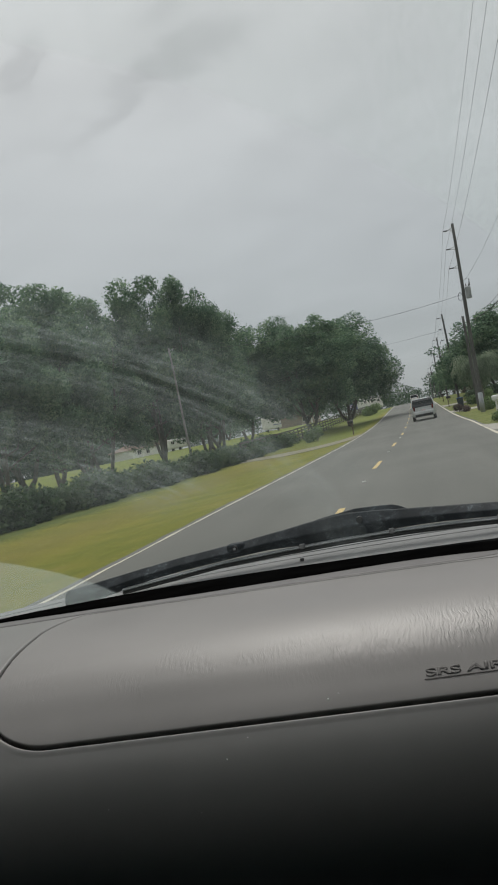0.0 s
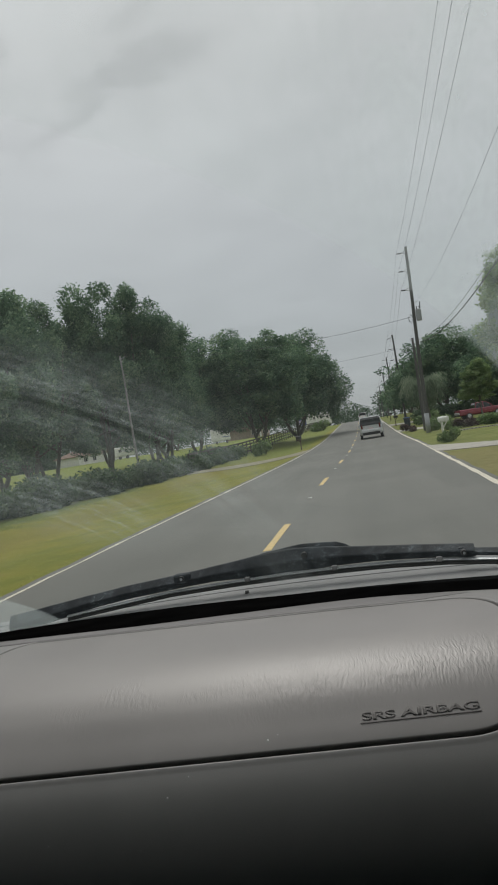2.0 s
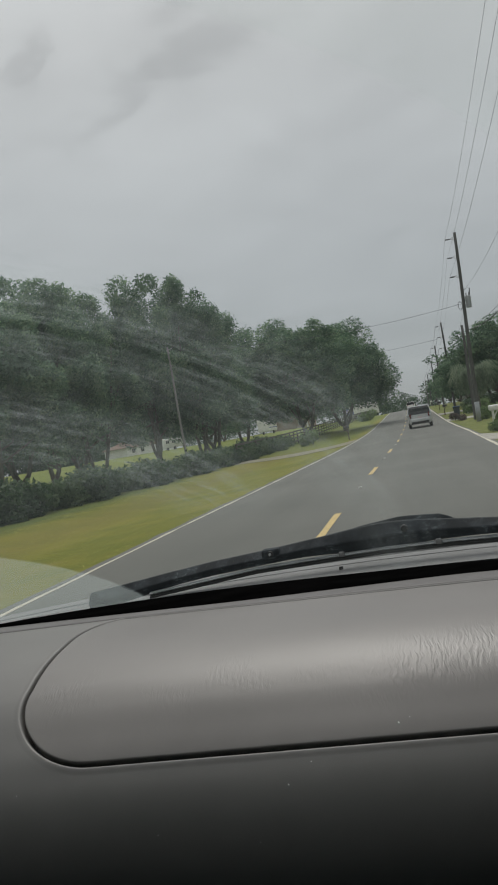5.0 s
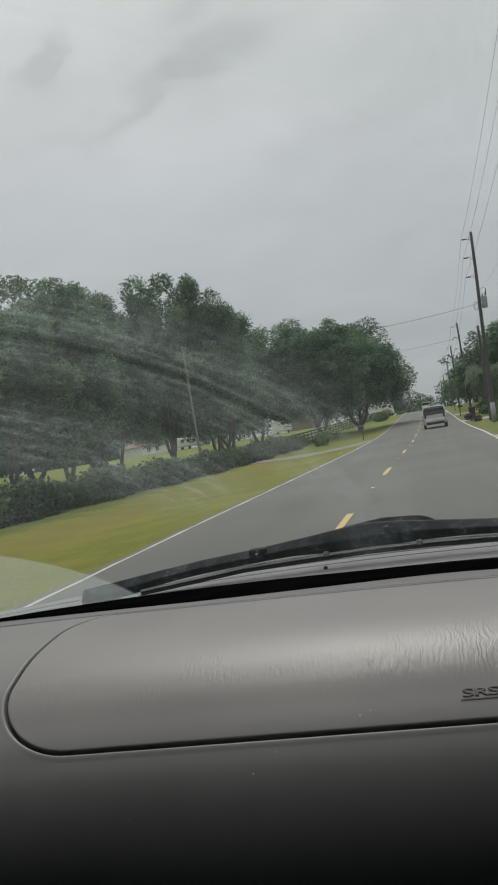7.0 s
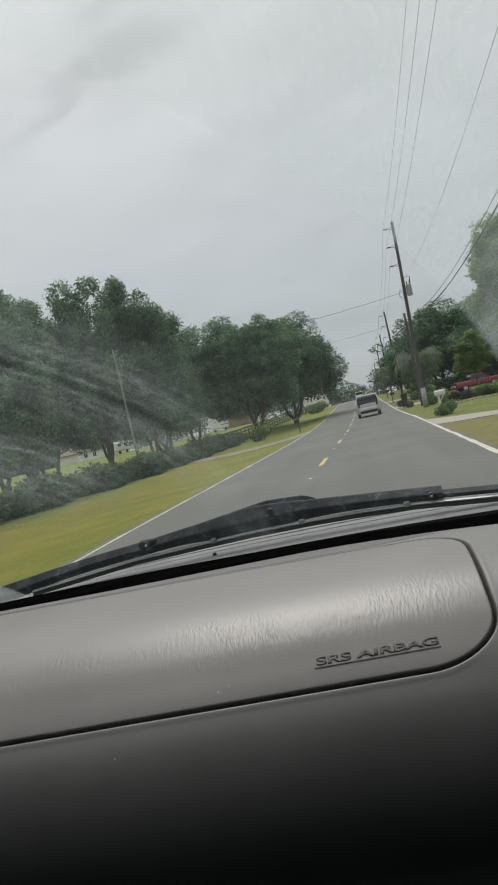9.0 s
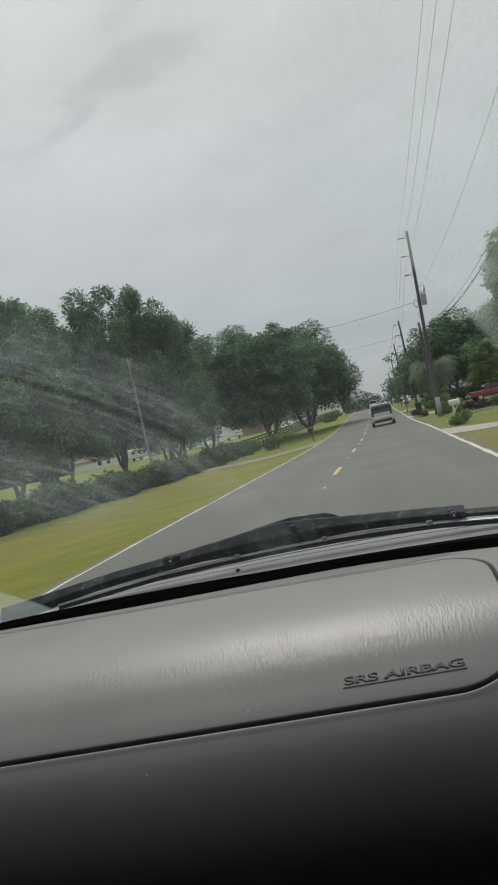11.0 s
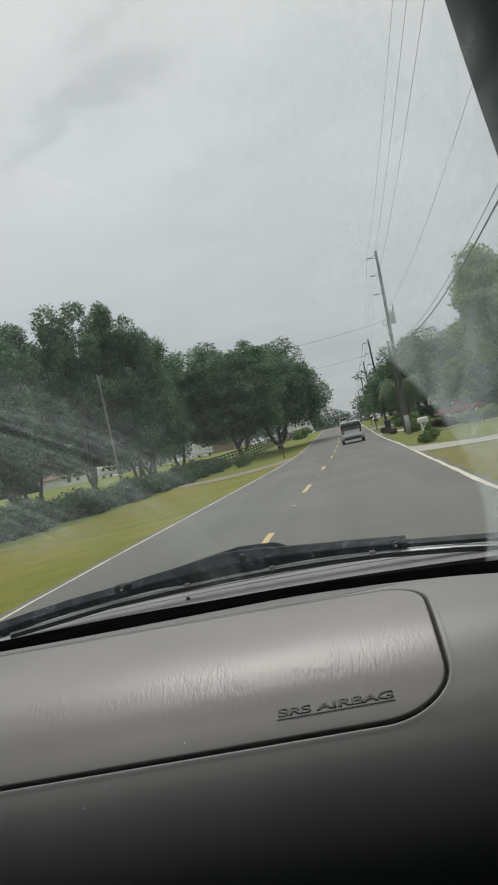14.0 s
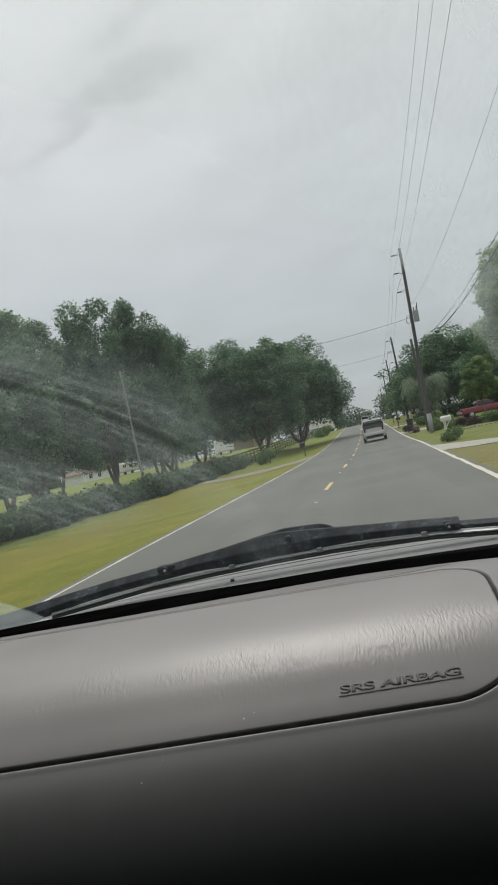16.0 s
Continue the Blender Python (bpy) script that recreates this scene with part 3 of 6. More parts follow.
def apron(name, label, corners, lift, material, n=10):
    """A driveway: four ground corners, skinned over the lie of the land."""
    c = [Vector((*p, 0)) for p in corners]
    v, f = [], []
    for j in range(n + 1):
        for i in range(n + 1):
            p = (c[0].lerp(c[1], i / n)).lerp(c[3].lerp(c[2], i / n), j / n)
            v.append((p.x, p.y, max(land(p.x, p.y), rise(p.y) - 0.02 if p.x < 3.2 and p.x > -5.6 else -99) + lift))
    m = n + 1
    f = [(j * m + i, j * m + i + 1, (j + 1) * m + i + 1, (j + 1) * m + i) for j in range(n) for i in range(n)]
    base = len(v)
    v += [(x, y, z - 0.09) for x, y, z in v[:base]]
    edge = [i for i in range(n)] + [n + m * j for j in range(n)] + [n * m + n - i for i in range(n)] + [m * (n - j) for j in range(n)]
    f += [(edge[i], edge[i - 1], edge[i - 1] + base, edge[i] + base) for i in range(len(edge))]
    return tagged(sheet(name, v, f, material), label, "driveway", "driveways", "structure")


apron("driveway_1", "pale concrete driveway apron meeting the road", [(2.58, 33.0), (5.2, 30.9), (5.2, 34.6), (2.62, 40.5)], 0.03, M_CONCRETE)
apron("driveway_6", "pale concrete driveway running up to the yard", [(5.21, 30.9), (30, 19.0), (30, 22.5), (5.21, 34.6)], 0.03, M_CONCRETE)
apron("driveway_2", "pale concrete driveway apron meeting the road", [(2.80, 78.0), (16, 78.5), (16, 82.0), (2.80, 83.0)], 0.03, M_CONCRETE)
apron("driveway_3", "pale concrete driveway apron meeting the road", [(2.80, 103.5), (26, 104.0), (26, 107.5), (2.80, 109.5)], 0.03, M_CONCRETE)
apron("driveway_4", "sandy farm track joining the road", [(-4.9, 57.5), (-13, 53.0), (-13, 57.0), (-4.9, 67.0)], 0.025, M_DIRT)
apron("driveway_5", "pale farm track joining the road", [(-4.84, -128), (-26, -133), (-26, -130), (-4.84, -120)], 0.025, M_DIRT)

# ---- the car that carries the view: dashboard ----
PROFILE = [(0.930, 1.3500), (0.890, 1.3560), (0.850, 1.3590), (0.800, 1.3610), (0.745, 1.3605), (0.695, 1.3570), (0.655, 1.3485),
           (0.625, 1.3360), (0.602, 1.3215), (0.589, 1.3120), (0.580, 1.3030), (0.5675, 1.2885), (0.5575, 1.2690), (0.553, 1.2430), (0.557, 1.2150),
           (0.570, 1.1850), (0.586, 1.1620), (0.580, 1.1540), (0.588, 1.1380), (0.620, 1.0500), (0.660, 0.9000)]


def smooth_line(pts, per=12):
    p = [Vector(q) for q in pts]
    p = [p[0] * 2 - p[1]] + p + [p[-1] * 2 - p[-2]]
    out = []
    for i in range(1, len(p) - 2):
        for j in range(per):
            t = j / per
            out.append(0.5 * ((2 * p[i]) + (p[i + 1] - p[i - 1]) * t + (2 * p[i - 1] - 5 * p[i] + 4 * p[i + 1] - p[i + 2]) * t * t + (3 * p[i] - p[i - 1] - 3 * p[i + 1] + p[i + 2]) * t ** 3))
    return np.array([tuple(q) for q in out + [p[-2]]])


LINE = smooth_line(PROFILE)
ARC = np.concatenate([[0], np.cumsum(np.hypot(*np.diff(LINE, axis=0).T))])
SLOPE = np.gradient(LINE, ARC, axis=0)


def skin(x, s, out=0.0):
    """A point of the dashboard's skin: x across, s metres along the profile from its back edge, raised by out."""
    y, z = np.interp(s, ARC, LINE[:, 0]), np.interp(s, ARC, LINE[:, 1])
    ty, tz = np.interp(s, ARC, SLOPE[:, 0]), np.interp(s, ARC, SLOPE[:, 1])
    n = math.hypot(ty, tz)
    # the back edge sweeps round towards the side of the car
    sweep = -0.42 * max(0.0, x + 0.10) ** 2 * max(0.0, min(1.0, (y - 0.62) / 0.25))
    # the middle of the dashboard stands proud beside the knee recess
    u, w = max(0.0, min(1.0, (-0.452 - x) / 0.05)), max(0.0, min(1.0, (s - 0.27) / 0.12))
    proud = 0.022 * u * u * (3 - 2 * u) * w * w * (3 - 2 * w)
    return (x, y + tz / n * out + sweep - proud, z - ty / n * out)


def s_at(z):
    """Where the front of the profile stands at a height."""
    front = int(np.argmax(LINE[:, 1]))
    return float(np.interp(-z, -LINE[front:, 1], ARC[front:]))


S_GROOVE = s_at(1.3080)
S_TOP = float(np.interp(-0.791, -LINE[:, 0], ARC))
S_FAR = float(np.interp(-0.829, -LINE[:, 0], ARC))
LID_L, LID_R = -0.4145, 0.0770


def lid_outline(n=56):
    """The lid's outline in x and s: broad sweeps at one end, tight corners at the other."""
    pts = []

    def corner(cx, cy, rx, ry, a0, a1, m):
        for i in range(m + 1):
            t = radians(a0 + (a1 - a0) * i / m)
            pts.append((cx + rx * math.cos(t), cy + ry * math.sin(t)))

    def run(x0, s0, x1, s1, m):
        for i in range(1, m):
            pts.append((x0 + (x1 - x0) * i / m, s0 + (s1 - s0) * i / m))

    b, t, far = S_GROOVE, S_TOP, S_FAR
    corner(LID_R - 0.052, b - 0.042, 0.052, 0.042, 90, 0, 14)
    run(LID_R, b - 0.042, LID_R, t + 0.066, 10)
    corner(LID_R - 0.042, t + 0.066, 0.042, 0.066, 0, -90, 18)
    run(LID_R - 0.042, t, LID_L + 0.006, far, n)
    corner(LID_L + 0.006, far + 0.068, 0.027, 0.068, -90, -180, 24)
    run(LID_L - 0.021, far + 0.068, LID_L - 0.0125, b - 0.077, 6)
    corner(LID_L + 0.060, b - 0.072, 0.0725, 0.072, 177, 90, 20)
    run(LID_L + 0.060, b, LID_R - 0.052, b, n)
    return pts


OUTLINE = lid_outline()
MID = Vector(((LID_L + LID_R) / 2, (S_GROOVE + S_TOP) / 2))


def offset_loop(d):
    """The outline moved outwards by d metres."""
    o, n = [], len(OUTLINE)
    for i in range(n):
        a0, b0 = Vector(OUTLINE[i - 1]), Vector(OUTLINE[(i + 1) % n])
        w = (b0 - a0).normalized()
        q = Vector((-w.y, w.x))
        c = Vector(OUTLINE[i])
        if q.dot(c - MID) < 0:
            q = -q
        o.append(c + q * d)
    return o


def loops_mesh(name, loops, material, parent, label, fan):
    v, uv, f = [], [], []
    n = len(loops[0][0])
    for pts, out in loops:
        for p in pts:
            v.append(skin(p[0], p[1], out))
            uv.append((p[0], p[1]))
    for j in range(len(loops) - 1):
        f += [(j * n + i, j * n + (i + 1) % n, (j + 1) * n + (i + 1) % n, (j + 1) * n + i) for i in range(n)]
    if fan:
        v.append(skin(MID.x, MID.y, loops[-1][1]))
        uv.append(tuple(MID))
        k = (len(loops) - 1) * n
        f += [(k + i, k + (i + 1) % n, len(v) - 1) for i in range(n)]
    ob = sheet(name, v, f, material, parent, label, True, uv)
    return ob


dashboard = thing("dashboard", "taupe moulded vinyl car dashboard, worn and faintly shiny", "dashboard")
# lid: wall of the gap, rounded lip, then inwards over the skin
inner = offset_loop(-0.0032)
lid_loops = [(offset_loop(0.0), -0.020), (offset_loop(0.0), -0.0014), (offset_loop(-0.0003), -0.0006), (offset_loop(-0.0008), -0.0001), (offset_loop(-0.0013), 0.0), (offset_loop(-0.0018), 0.0), (inner, 0.0), (offset_loop(-0.0046), 0.0)]
inner = offset_loop(-0.006)
for q in range(1, 30):
    f0 = 1 - q / 30
    lid_loops.append(([MID + (p - MID) * f0 for p in inner], 0.0))
airbag_lid = loops_mesh("airbag_lid", lid_loops, M_LID, dashboard, "raised airbag lid with heat-wrinkled vinyl skin", True)
# body: the gap's floor and far wall, a rolled lip, then outwards to the ends
G = 0.0026
body_loops = [(offset_loop(-0.004), -0.0195), (offset_loop(G), -0.0195), (offset_loop(G), -0.0025), (offset_loop(G + 0.0005), -0.0008), (offset_loop(G + 0.0012), 0.0001), (offset_loop(G + 0.0022), 0.0003), (offset_loop(G + 0.0042), 0.0002), (offset_loop(G + 0.006), 0.0), (offset_loop(G + 0.0067), 0.0), (offset_loop(G + 0.0074), 0.0)]
S_END = float(ARC[-1])
rim = offset_loop(G + 0.009)
body_loops.append((rim, 0.0))


def to_border(p, k):
    """From the rim towards the border of the whole skin."""
    w = p - MID
    if w.length < 1e-9:
        return p
    x0, x1, s0, s1 = -1.25, 0.46, 0.0, S_END
    reach = []
    if w.x > 1e-9:
        reach.append((x1 - MID.x) / w.x)
    if w.x < -1e-9:
        reach.append((x0 - MID.x) / w.x)
    if w.y > 1e-9:
        reach.append((s1 - MID.y) / w.y)
    if w.y < -1e-9:
        reach.append((s0 - MID.y) / w.y)
    end = MID + w * min(reach)
    return p.lerp(end, k)


for q in range(1, 41):
    body_loops.append(([to_border(p, (q / 40) ** 1.25) for p in rim], 0.0))
loops_mesh("dash_body", body_loops, M_VINYL, dashboard, "", False)


# moulded lettering with a rule under it; relief shadow is put into the darker colour
def lettering():
    cu = bpy.data.curves.new("lettering", "FONT")
    cu.body, cu.size = "SRS AIRBAG", 1.0
    cu.offset = 0.03
    tmp = bpy.data.objects.new("lettering", cu)
    scene.collection.objects.link(tmp)
    me = bpy.data.meshes.new_from_object(tmp.evaluated_get(bpy.context.evaluated_depsgraph_get()))
    bpy.data.objects.remove(tmp)
    bm = bmesh.new()
    bm.from_mesh(me)
    bmesh.ops.subdivide_edges(bm, edges=[e for e in bm.edges if e.calc_length() > 0.25], cuts=2)
    xs, ys = [v.co.x for v in bm.verts], [v.co.y for v in bm.verts]
    x0, x1, y0, y1 = min(xs), max(xs), min(ys), max(ys)
    s0 = s_at(1.3191)
    ex = bmesh.ops.extrude_face_region(bm, geom=list(bm.faces))
    top = {v for v in ex["geom"] if isinstance(v, bmesh.types.BMVert)}
    for v in bm.verts:
        px = -0.0535 + (v.co.x - x0) / (x1 - x0) * 0.088
        ps = s0 - (v.co.y - y0) / (y1 - y0) * 0.0074
        v.co = Vector(skin(px, ps, 0.0005 if v in top else 0.0001))
    part("lettering", bm, M_LETTERSHADE, airbag_lid, "moulded words SRS AIRBAG, relief shadow put into their colour")
    bm = B()
    s1 = s_at(1.3181)
    loops = []
    for i in range(13):
        px = -0.055 + 0.0905 * i / 12
        loops.append([skin(px, s1, 0.0002), skin(px, s1, 0.0006), skin(px, s1 + 0.0007, 0.0006), skin(px, s1 + 0.0007, 0.0002)])
    part("rule", rings(bm, loops), M_LETTERSHADE, airbag_lid, "moulded rule under the words, relief shadow put into its colour")


lettering()


# black seal between dashboard and glass
def base_y(x):
    return 1.010 - 0.5 * (x + 0.38) ** 2


def back_y(x):
    return 0.849 - 1.4 * max(0.0, x + 0.1) ** 2 + 0.1 * max(0.0, -0.3 - x)


bm = B()
loops = []
for i in range(49):
    x = -1.25 + 1.72 * i / 48
    yb, yf, zt = base_y(x) - 0.049, back_y(x), 1.3568 + 0.035 * max(0.0, x + 0.15) + 0.012 * min(0.0, x + 0.15)
    loops.append([(x, yf + 0.004, 1.340), (x, yf, 1.3585), (x, yf + 0.003, 1.3612), (x, (yf + yb) / 2, (zt + 1.361) / 2 - 0.001), (x, yb - 0.003, zt + 0.0005), (x, yb, zt - 0.001), (x, yb, 1.325)])
# strip behind the lid; its darker tone stands in for shade there
STRIP = B()
strip_loops = []
for i in range(41):
    x = -1.2 + 1.262 * i / 40
    e = S_TOP + (S_FAR - S_TOP) * max(0.0, min(1.0, (LID_R - 0.042 - x) / (LID_R - LID_L - 0.048))) - 0.0045
    back = float(np.interp(-(back_y(x) + 0.002), -LINE[:, 0], ARC))
    fade = max(0.0, (x + 0.02) / 0.082) ** 2
    e = e + (back - e) * 0.98 * fade
    up = 0.0007 * (1 - fade)
    strip_loops.append([skin(x, e, -0.0005), skin(x, e, up * 0.4), skin(x, e + (back - e) * 0.2, up), skin(x, back, up), skin(x, back, -0.0005)])
part("rear_strip", rings(STRIP, strip_loops), M_STRIPSHADE, dashboard, "strip behind the lid with shade put into its darker grey", True)
part("seal", rings(bm, loops), M_SEAL, dashboard, "matt black strip at the foot of the glass", True)

# ---- windshield ----
RAKE, STEEP = 0.819, 0.573


def on_glass(x, v, out=0.0):
    """A point of the glass: v metres up its slope; out: metres outside it."""
    return Vector((x, base_y(x) - 0.045 - v * RAKE + out * STEEP, 1.352 + v * STEEP + out * RAKE))


gxs, gvs = axis((-1.25, 0.33, 0.04)), axis((0.0, 0.96, 0.04))
v = [tuple(on_glass(x, s)) for s in gvs for x in gxs]
uv = [(x, s) for s in gvs for x in gxs]
m = len(gxs)
f = [(j * m + i, j * m + i + 1, (j + 1) * m + i + 1, (j + 1) * m + i) for j in range(len(gvs) - 1) for i in range(m - 1)]
windshield = sheet("windshield", v, f, M_GLASS, smooth=True, uv=uv)
windshield.visible_shadow = False
tagged(windshield, "raked car windshield with dusty wiper smears", "windshield", kind="structure")

# ---- cabin shell ----
cabin = thing("car", "pale car with a dark trimmed cabin", "car")


def pillar(side):
    """A windshield pillar: a rounded bar along the edge of the glass."""
    bm, loops = B(), []
    for t in axis((-0.15, 1.75, 0.05)):
        p = Vector((0.285, 0.85, 1.38)).lerp(Vector((0.125, 0.374, 1.707)), t)
        p.x += 0.0125 - 0.006 * max(0.0, 1 - ((t - 0.95) / 0.35) ** 2)
        if side < 0:
            p.x = -0.76 - p.x
        q = [(0, 0.012, 0.0), (0.012, 0.0, 0.004), (0.05, -0.03, 0.0), (0.10, -0.03, -0.01), (0.12, 0.02, -0.02), (0.10, 0.06, 0.0), (0.03, 0.05, 0.012)]
        loops.append([p + Vector((a0 * side, b0, c0)) for a0, b0, c0 in q])
    part("pillar", rings(bm, loops), M_PILLAR, cabin, "dark padded windshield pillar", True)


pillar(1)
pillar(-1)
# unseen cabin parts, added to hold back and colour light reaching the dashboard
part("roof_lining", box(B(), -0.38, -1.06, 1.965, 1.80, 2.5, 0.05, 0.02), M_HEADLINER, cabin, "unseen teal-grey roof lining that sets the bounce light")
for x, label in ((0.47, "dark door card"), (-1.27, "dark door card")):
    bm = B()
    box(bm, x, -0.7, 0.85, 0.07, 3.4, 1.0, 0.02)
    box(bm, x, -0.55, 1.6, 0.06, 0.12, 0.7, 0.02)
    box(bm, x, -2.28, 1.6, 0.06, 0.1, 0.7, 0.02)
    part("door_card", bm, M_TRIM, cabin, label)
part("rear_trim", box(B(), -0.4, -2.3, 0.88, 1.8, 0.08, 1.05, 0.02), M_TRIM, cabin, "dark rear trim")
bm = B()
box(bm, -0.4, -0.75, 0.40, 1.8, 3.2, 0.06, 0.01)
part("cabin_floor", bm, M_TRIM, cabin, "dark floor carpet")
for x in (0.02, -0.78):
    bm = B()
    box(bm, x, -0.35, 0.72, 0.5, 0.5, 0.2, 0.06)
    seat = part("seat", bm, M_TRIM, cabin, "dark cloth front seat", True)
    part("seat_back", box(B(), x, -0.62, 1.08, 0.5, 0.16, 0.72, 0.06, Matrix.Rotation(radians(14), 4, "X")), M_TRIM, seat, "", True)
part("bulkhead", box(B(), -0.4, 0.93, 0.85, 1.7, 0.05, 0.86, 0.01), M_SEAL, cabin)

# cowl, bonnet and wiper outside the glass
bm, loops = B(), []
for i in range(41):
    x = -1.25 + 1.68 * i / 40
    y0 = base_y(x)
    zc = 1.3555 + 0.036 * (x + 0.15)
    loops.append([(x, y0 - 0.050, zc - 0.02), (x, y0 - 0.048, zc - 0.0012), (x, y0 - 0.045, zc), (x, y0 + 0.024, zc + 0.0005), (x, y0 + 0.026, zc - 0.004), (x, y0 + 0.030, zc - 0.004), (x, y0 + 0.032, zc), (x, y0 + 0.050, zc + 0.001), (x, y0 + 0.053, zc - 0.003), (x, y0 + 0.057, zc - 0.003), (x, y0 + 0.059, zc + 0.001), (x, y0 + 0.085, zc + 0.002), (x, y0 + 0.11, zc - 0.03)])
part("cowl", rings(bm, loops, False, False), M_COWL, cabin, "grey ribbed cowl strip")
bm, loops = B(), []
for i in range(33):
    x = -1.335 + 1.87 * i / 32
    u = (x + 0.40) / 0.935
    y0, nose = base_y(x) + 0.115, 2.02 - 0.20 * u ** 2 - 0.1 * u ** 8
    edge = 0.02 * u ** 2 + 0.05 * u ** 8
    row = [(x, y0, 1.298 - edge)]
    for q in range(1, 13):
        t = q / 12
        row.append((x, y0 + (nose - y0) * t, 1.298 - 0.16 * t ** 1.6 - 0.06 * t ** 10 - edge))
    loops.append(row + [(x, nose + 0.035, 1.03 - edge), (x, nose + 0.05, 0.92 - edge)])
part("bonnet", rings(bm, loops, False, False), M_OWNPAINT, cabin, "", True)
bm, loops = B(), []
for i in range(33):
    x = -1.335 + 1.87 * i / 32
    u = (x + 0.40) / 0.935
    nose = 2.06 - 0.20 * u ** 2 - 0.1 * u ** 8
    loops.append([(x, nose - 0.06, 0.90 - 0.05 * u ** 8), (x, nose + 0.03, 0.89 - 0.05 * u ** 8), (x, nose + 0.08, 0.72), (x, nose + 0.075, 0.5), (x, nose + 0.02, 0.34), (x, nose - 0.1, 0.33)])
part("front_bumper", rings(bm, loops, False, False), M_OWNPAINT, cabin, "", True)


def flank(x0, x1):
    """A painted side: sill, two wheel arches, and a shoulder that falls to the nose."""
    pts = [(-2.30, 0.36), (-1.86, 0.33)]
    pts += [(-1.48 - 0.38 * math.cos(radians(180 * i / 18)) , 0.36 + 0.38 * math.sin(radians(180 * i / 18))) for i in range(1, 18)]
    pts += [(-1.10, 0.30), (0.83, 0.30)]
    pts += [(1.21 - 0.38 * math.cos(radians(180 * i / 18)), 0.36 + 0.38 * math.sin(radians(180 * i / 18))) for i in range(1, 18)]
    pts += [(1.59, 0.33), (1.74, 0.36), (1.78, 0.6), (1.76, 0.98), (1.5, 1.09), (1.1, 1.18), (0.72, 1.23), (0.3, 1.27), (-0.8, 1.31), (-2.2, 1.33), (-2.33, 1.2), (-2.36, 0.8)]
    bm = B()
    rings(bm, [[(x0, y, z) for y, z in pts], [x for x in [((x0 + x1) / 2 + (x1 - x0) * 0.35, y, z) for y, z in pts]], [(x1, y * 0.995, z - 0.006) for y, z in pts]])
    part("side_panel", bm, M_OWNPAINT, cabin)
    bm = B()
    frame_x = x0 * 0.6 + x1 * 0.4
    rings(bm, [[(frame_x - 0.003, y, z) for y, z in ((0.18, 1.28), (-0.12, 1.90), (-2.2, 1.90), (-2.2, 1.33))], [(frame_x + 0.003, y, z) for y, z in ((0.18, 1.28), (-0.12, 1.90), (-2.2, 1.90), (-2.2, 1.33))]])
    part("side_window", bm, M_PANE, cabin, "unseen side glass, tinted green to dim the cabin light")


flank(0.51, 0.555)
flank(-1.31, -1.355)
bm, loops = B(), []
for i in range(21):
    u = -1 + i / 10
    x = -0.40 + 0.93 * u
    drop = 0.03 * u * u + 0.06 * u ** 8
    loops.append([(x, 0.215, 1.965 - drop * 0.6), (x, 0.205, 1.998 - drop), (x, -0.4, 2.045 - drop), (x, -1.4, 2.05 - drop), (x, -2.2, 2.01 - drop), (x, -2.36, 1.95 - drop)])
part("roof", rings(bm, loops, False, False), M_OWNPAINT, cabin, "", True)
bm = B()
box(bm, -0.40, -2.375, 0.86, 1.84, 0.06, 1.02, 0.03)
for x in (0.46, -1.26):
    box(bm, x, -2.36, 1.62, 0.12, 0.06, 0.66, 0.02)
part("tailgate", bm, M_OWNPAINT, cabin)
part("rear_window", box(B(), -0.40, -2.37, 1.64, 1.60, 0.006, 0.56), M_PANE, cabin, "unseen rear glass, tinted green to dim the cabin light")
for x in (0.46, -1.26):
    part("tail_light", box(B(), x, -2.405, 1.1, 0.12, 0.03, 0.34, 0.01), M_TAIL, cabin, "red tail light")
for wx in (0.43, -1.23):
    for wy in (1.21, -1.48):
        side = 1 if wx > 0 else -1
        bm, loops = B(), []
        for a0, r0 in ((-0.10, 0.20), (-0.10, 0.29), (-0.07, 0.325), (0.07, 0.325), (0.10, 0.29), (0.10, 0.20)):
            loops.append([(wx + a0 * side, wy + r0 * math.cos(radians(15 * i)), 0.345 + r0 * math.sin(radians(15 * i))) for i in range(24)])
        wheel = part("wheel", rings(bm, loops), M_RUBBER, cabin, "black tyre on a steel rim", True)
        bm = B()
        tube(bm, [Vector((wx + 0.06 * side, wy, 0.345)), Vector((wx + 0.10 * side, wy, 0.345)), Vector((wx + 0.115 * side, wy, 0.345))], [0.2, 0.2, 0.06], 20)
        part("rim", bm, M_BLADESTEEL, wheel)

# specks of white dust on the vinyl
v, f = [], []
rs = random.Random(12)
spots = [(-0.127, 0.349, 0.0010), (-0.205, 0.385, 0.0008)] + [(rs.uniform(-0.45, 0.1), rs.uniform(0.2, 0.46), rs.uniform(0.0003, 0.0005)) for _ in range(9)]
for x, s, r in spots:
    k = len(v)
    v += [skin(x + r * math.cos(a0) * rs.uniform(0.6, 1.2), s + r * math.sin(a0) * rs.uniform(0.6, 1.2), 0.0004) for a0 in (0, 1.3, 2.5, 3.8, 5.0)] + [skin(x, s, 0.0004 + r * 0.3)]
    f += [(k + i, k + (i + 1) % 5, k + 5) for i in range(5)]
tagged(sheet("dust_specks", v, f, M_WHITE), "scattered white dust specks on the dashboard", "dust", kind="stuff")

wiper = thing("windshield_wiper", "faded black windshield wiper parked low on the glass", "wiper")


def along(points, t):
    k = min(int(t * (len(points) - 1)), len(points) - 2)
    u = t * (len(points) - 1) - k
    return Vector(points[k]).lerp(Vector(points[k + 1]), u)


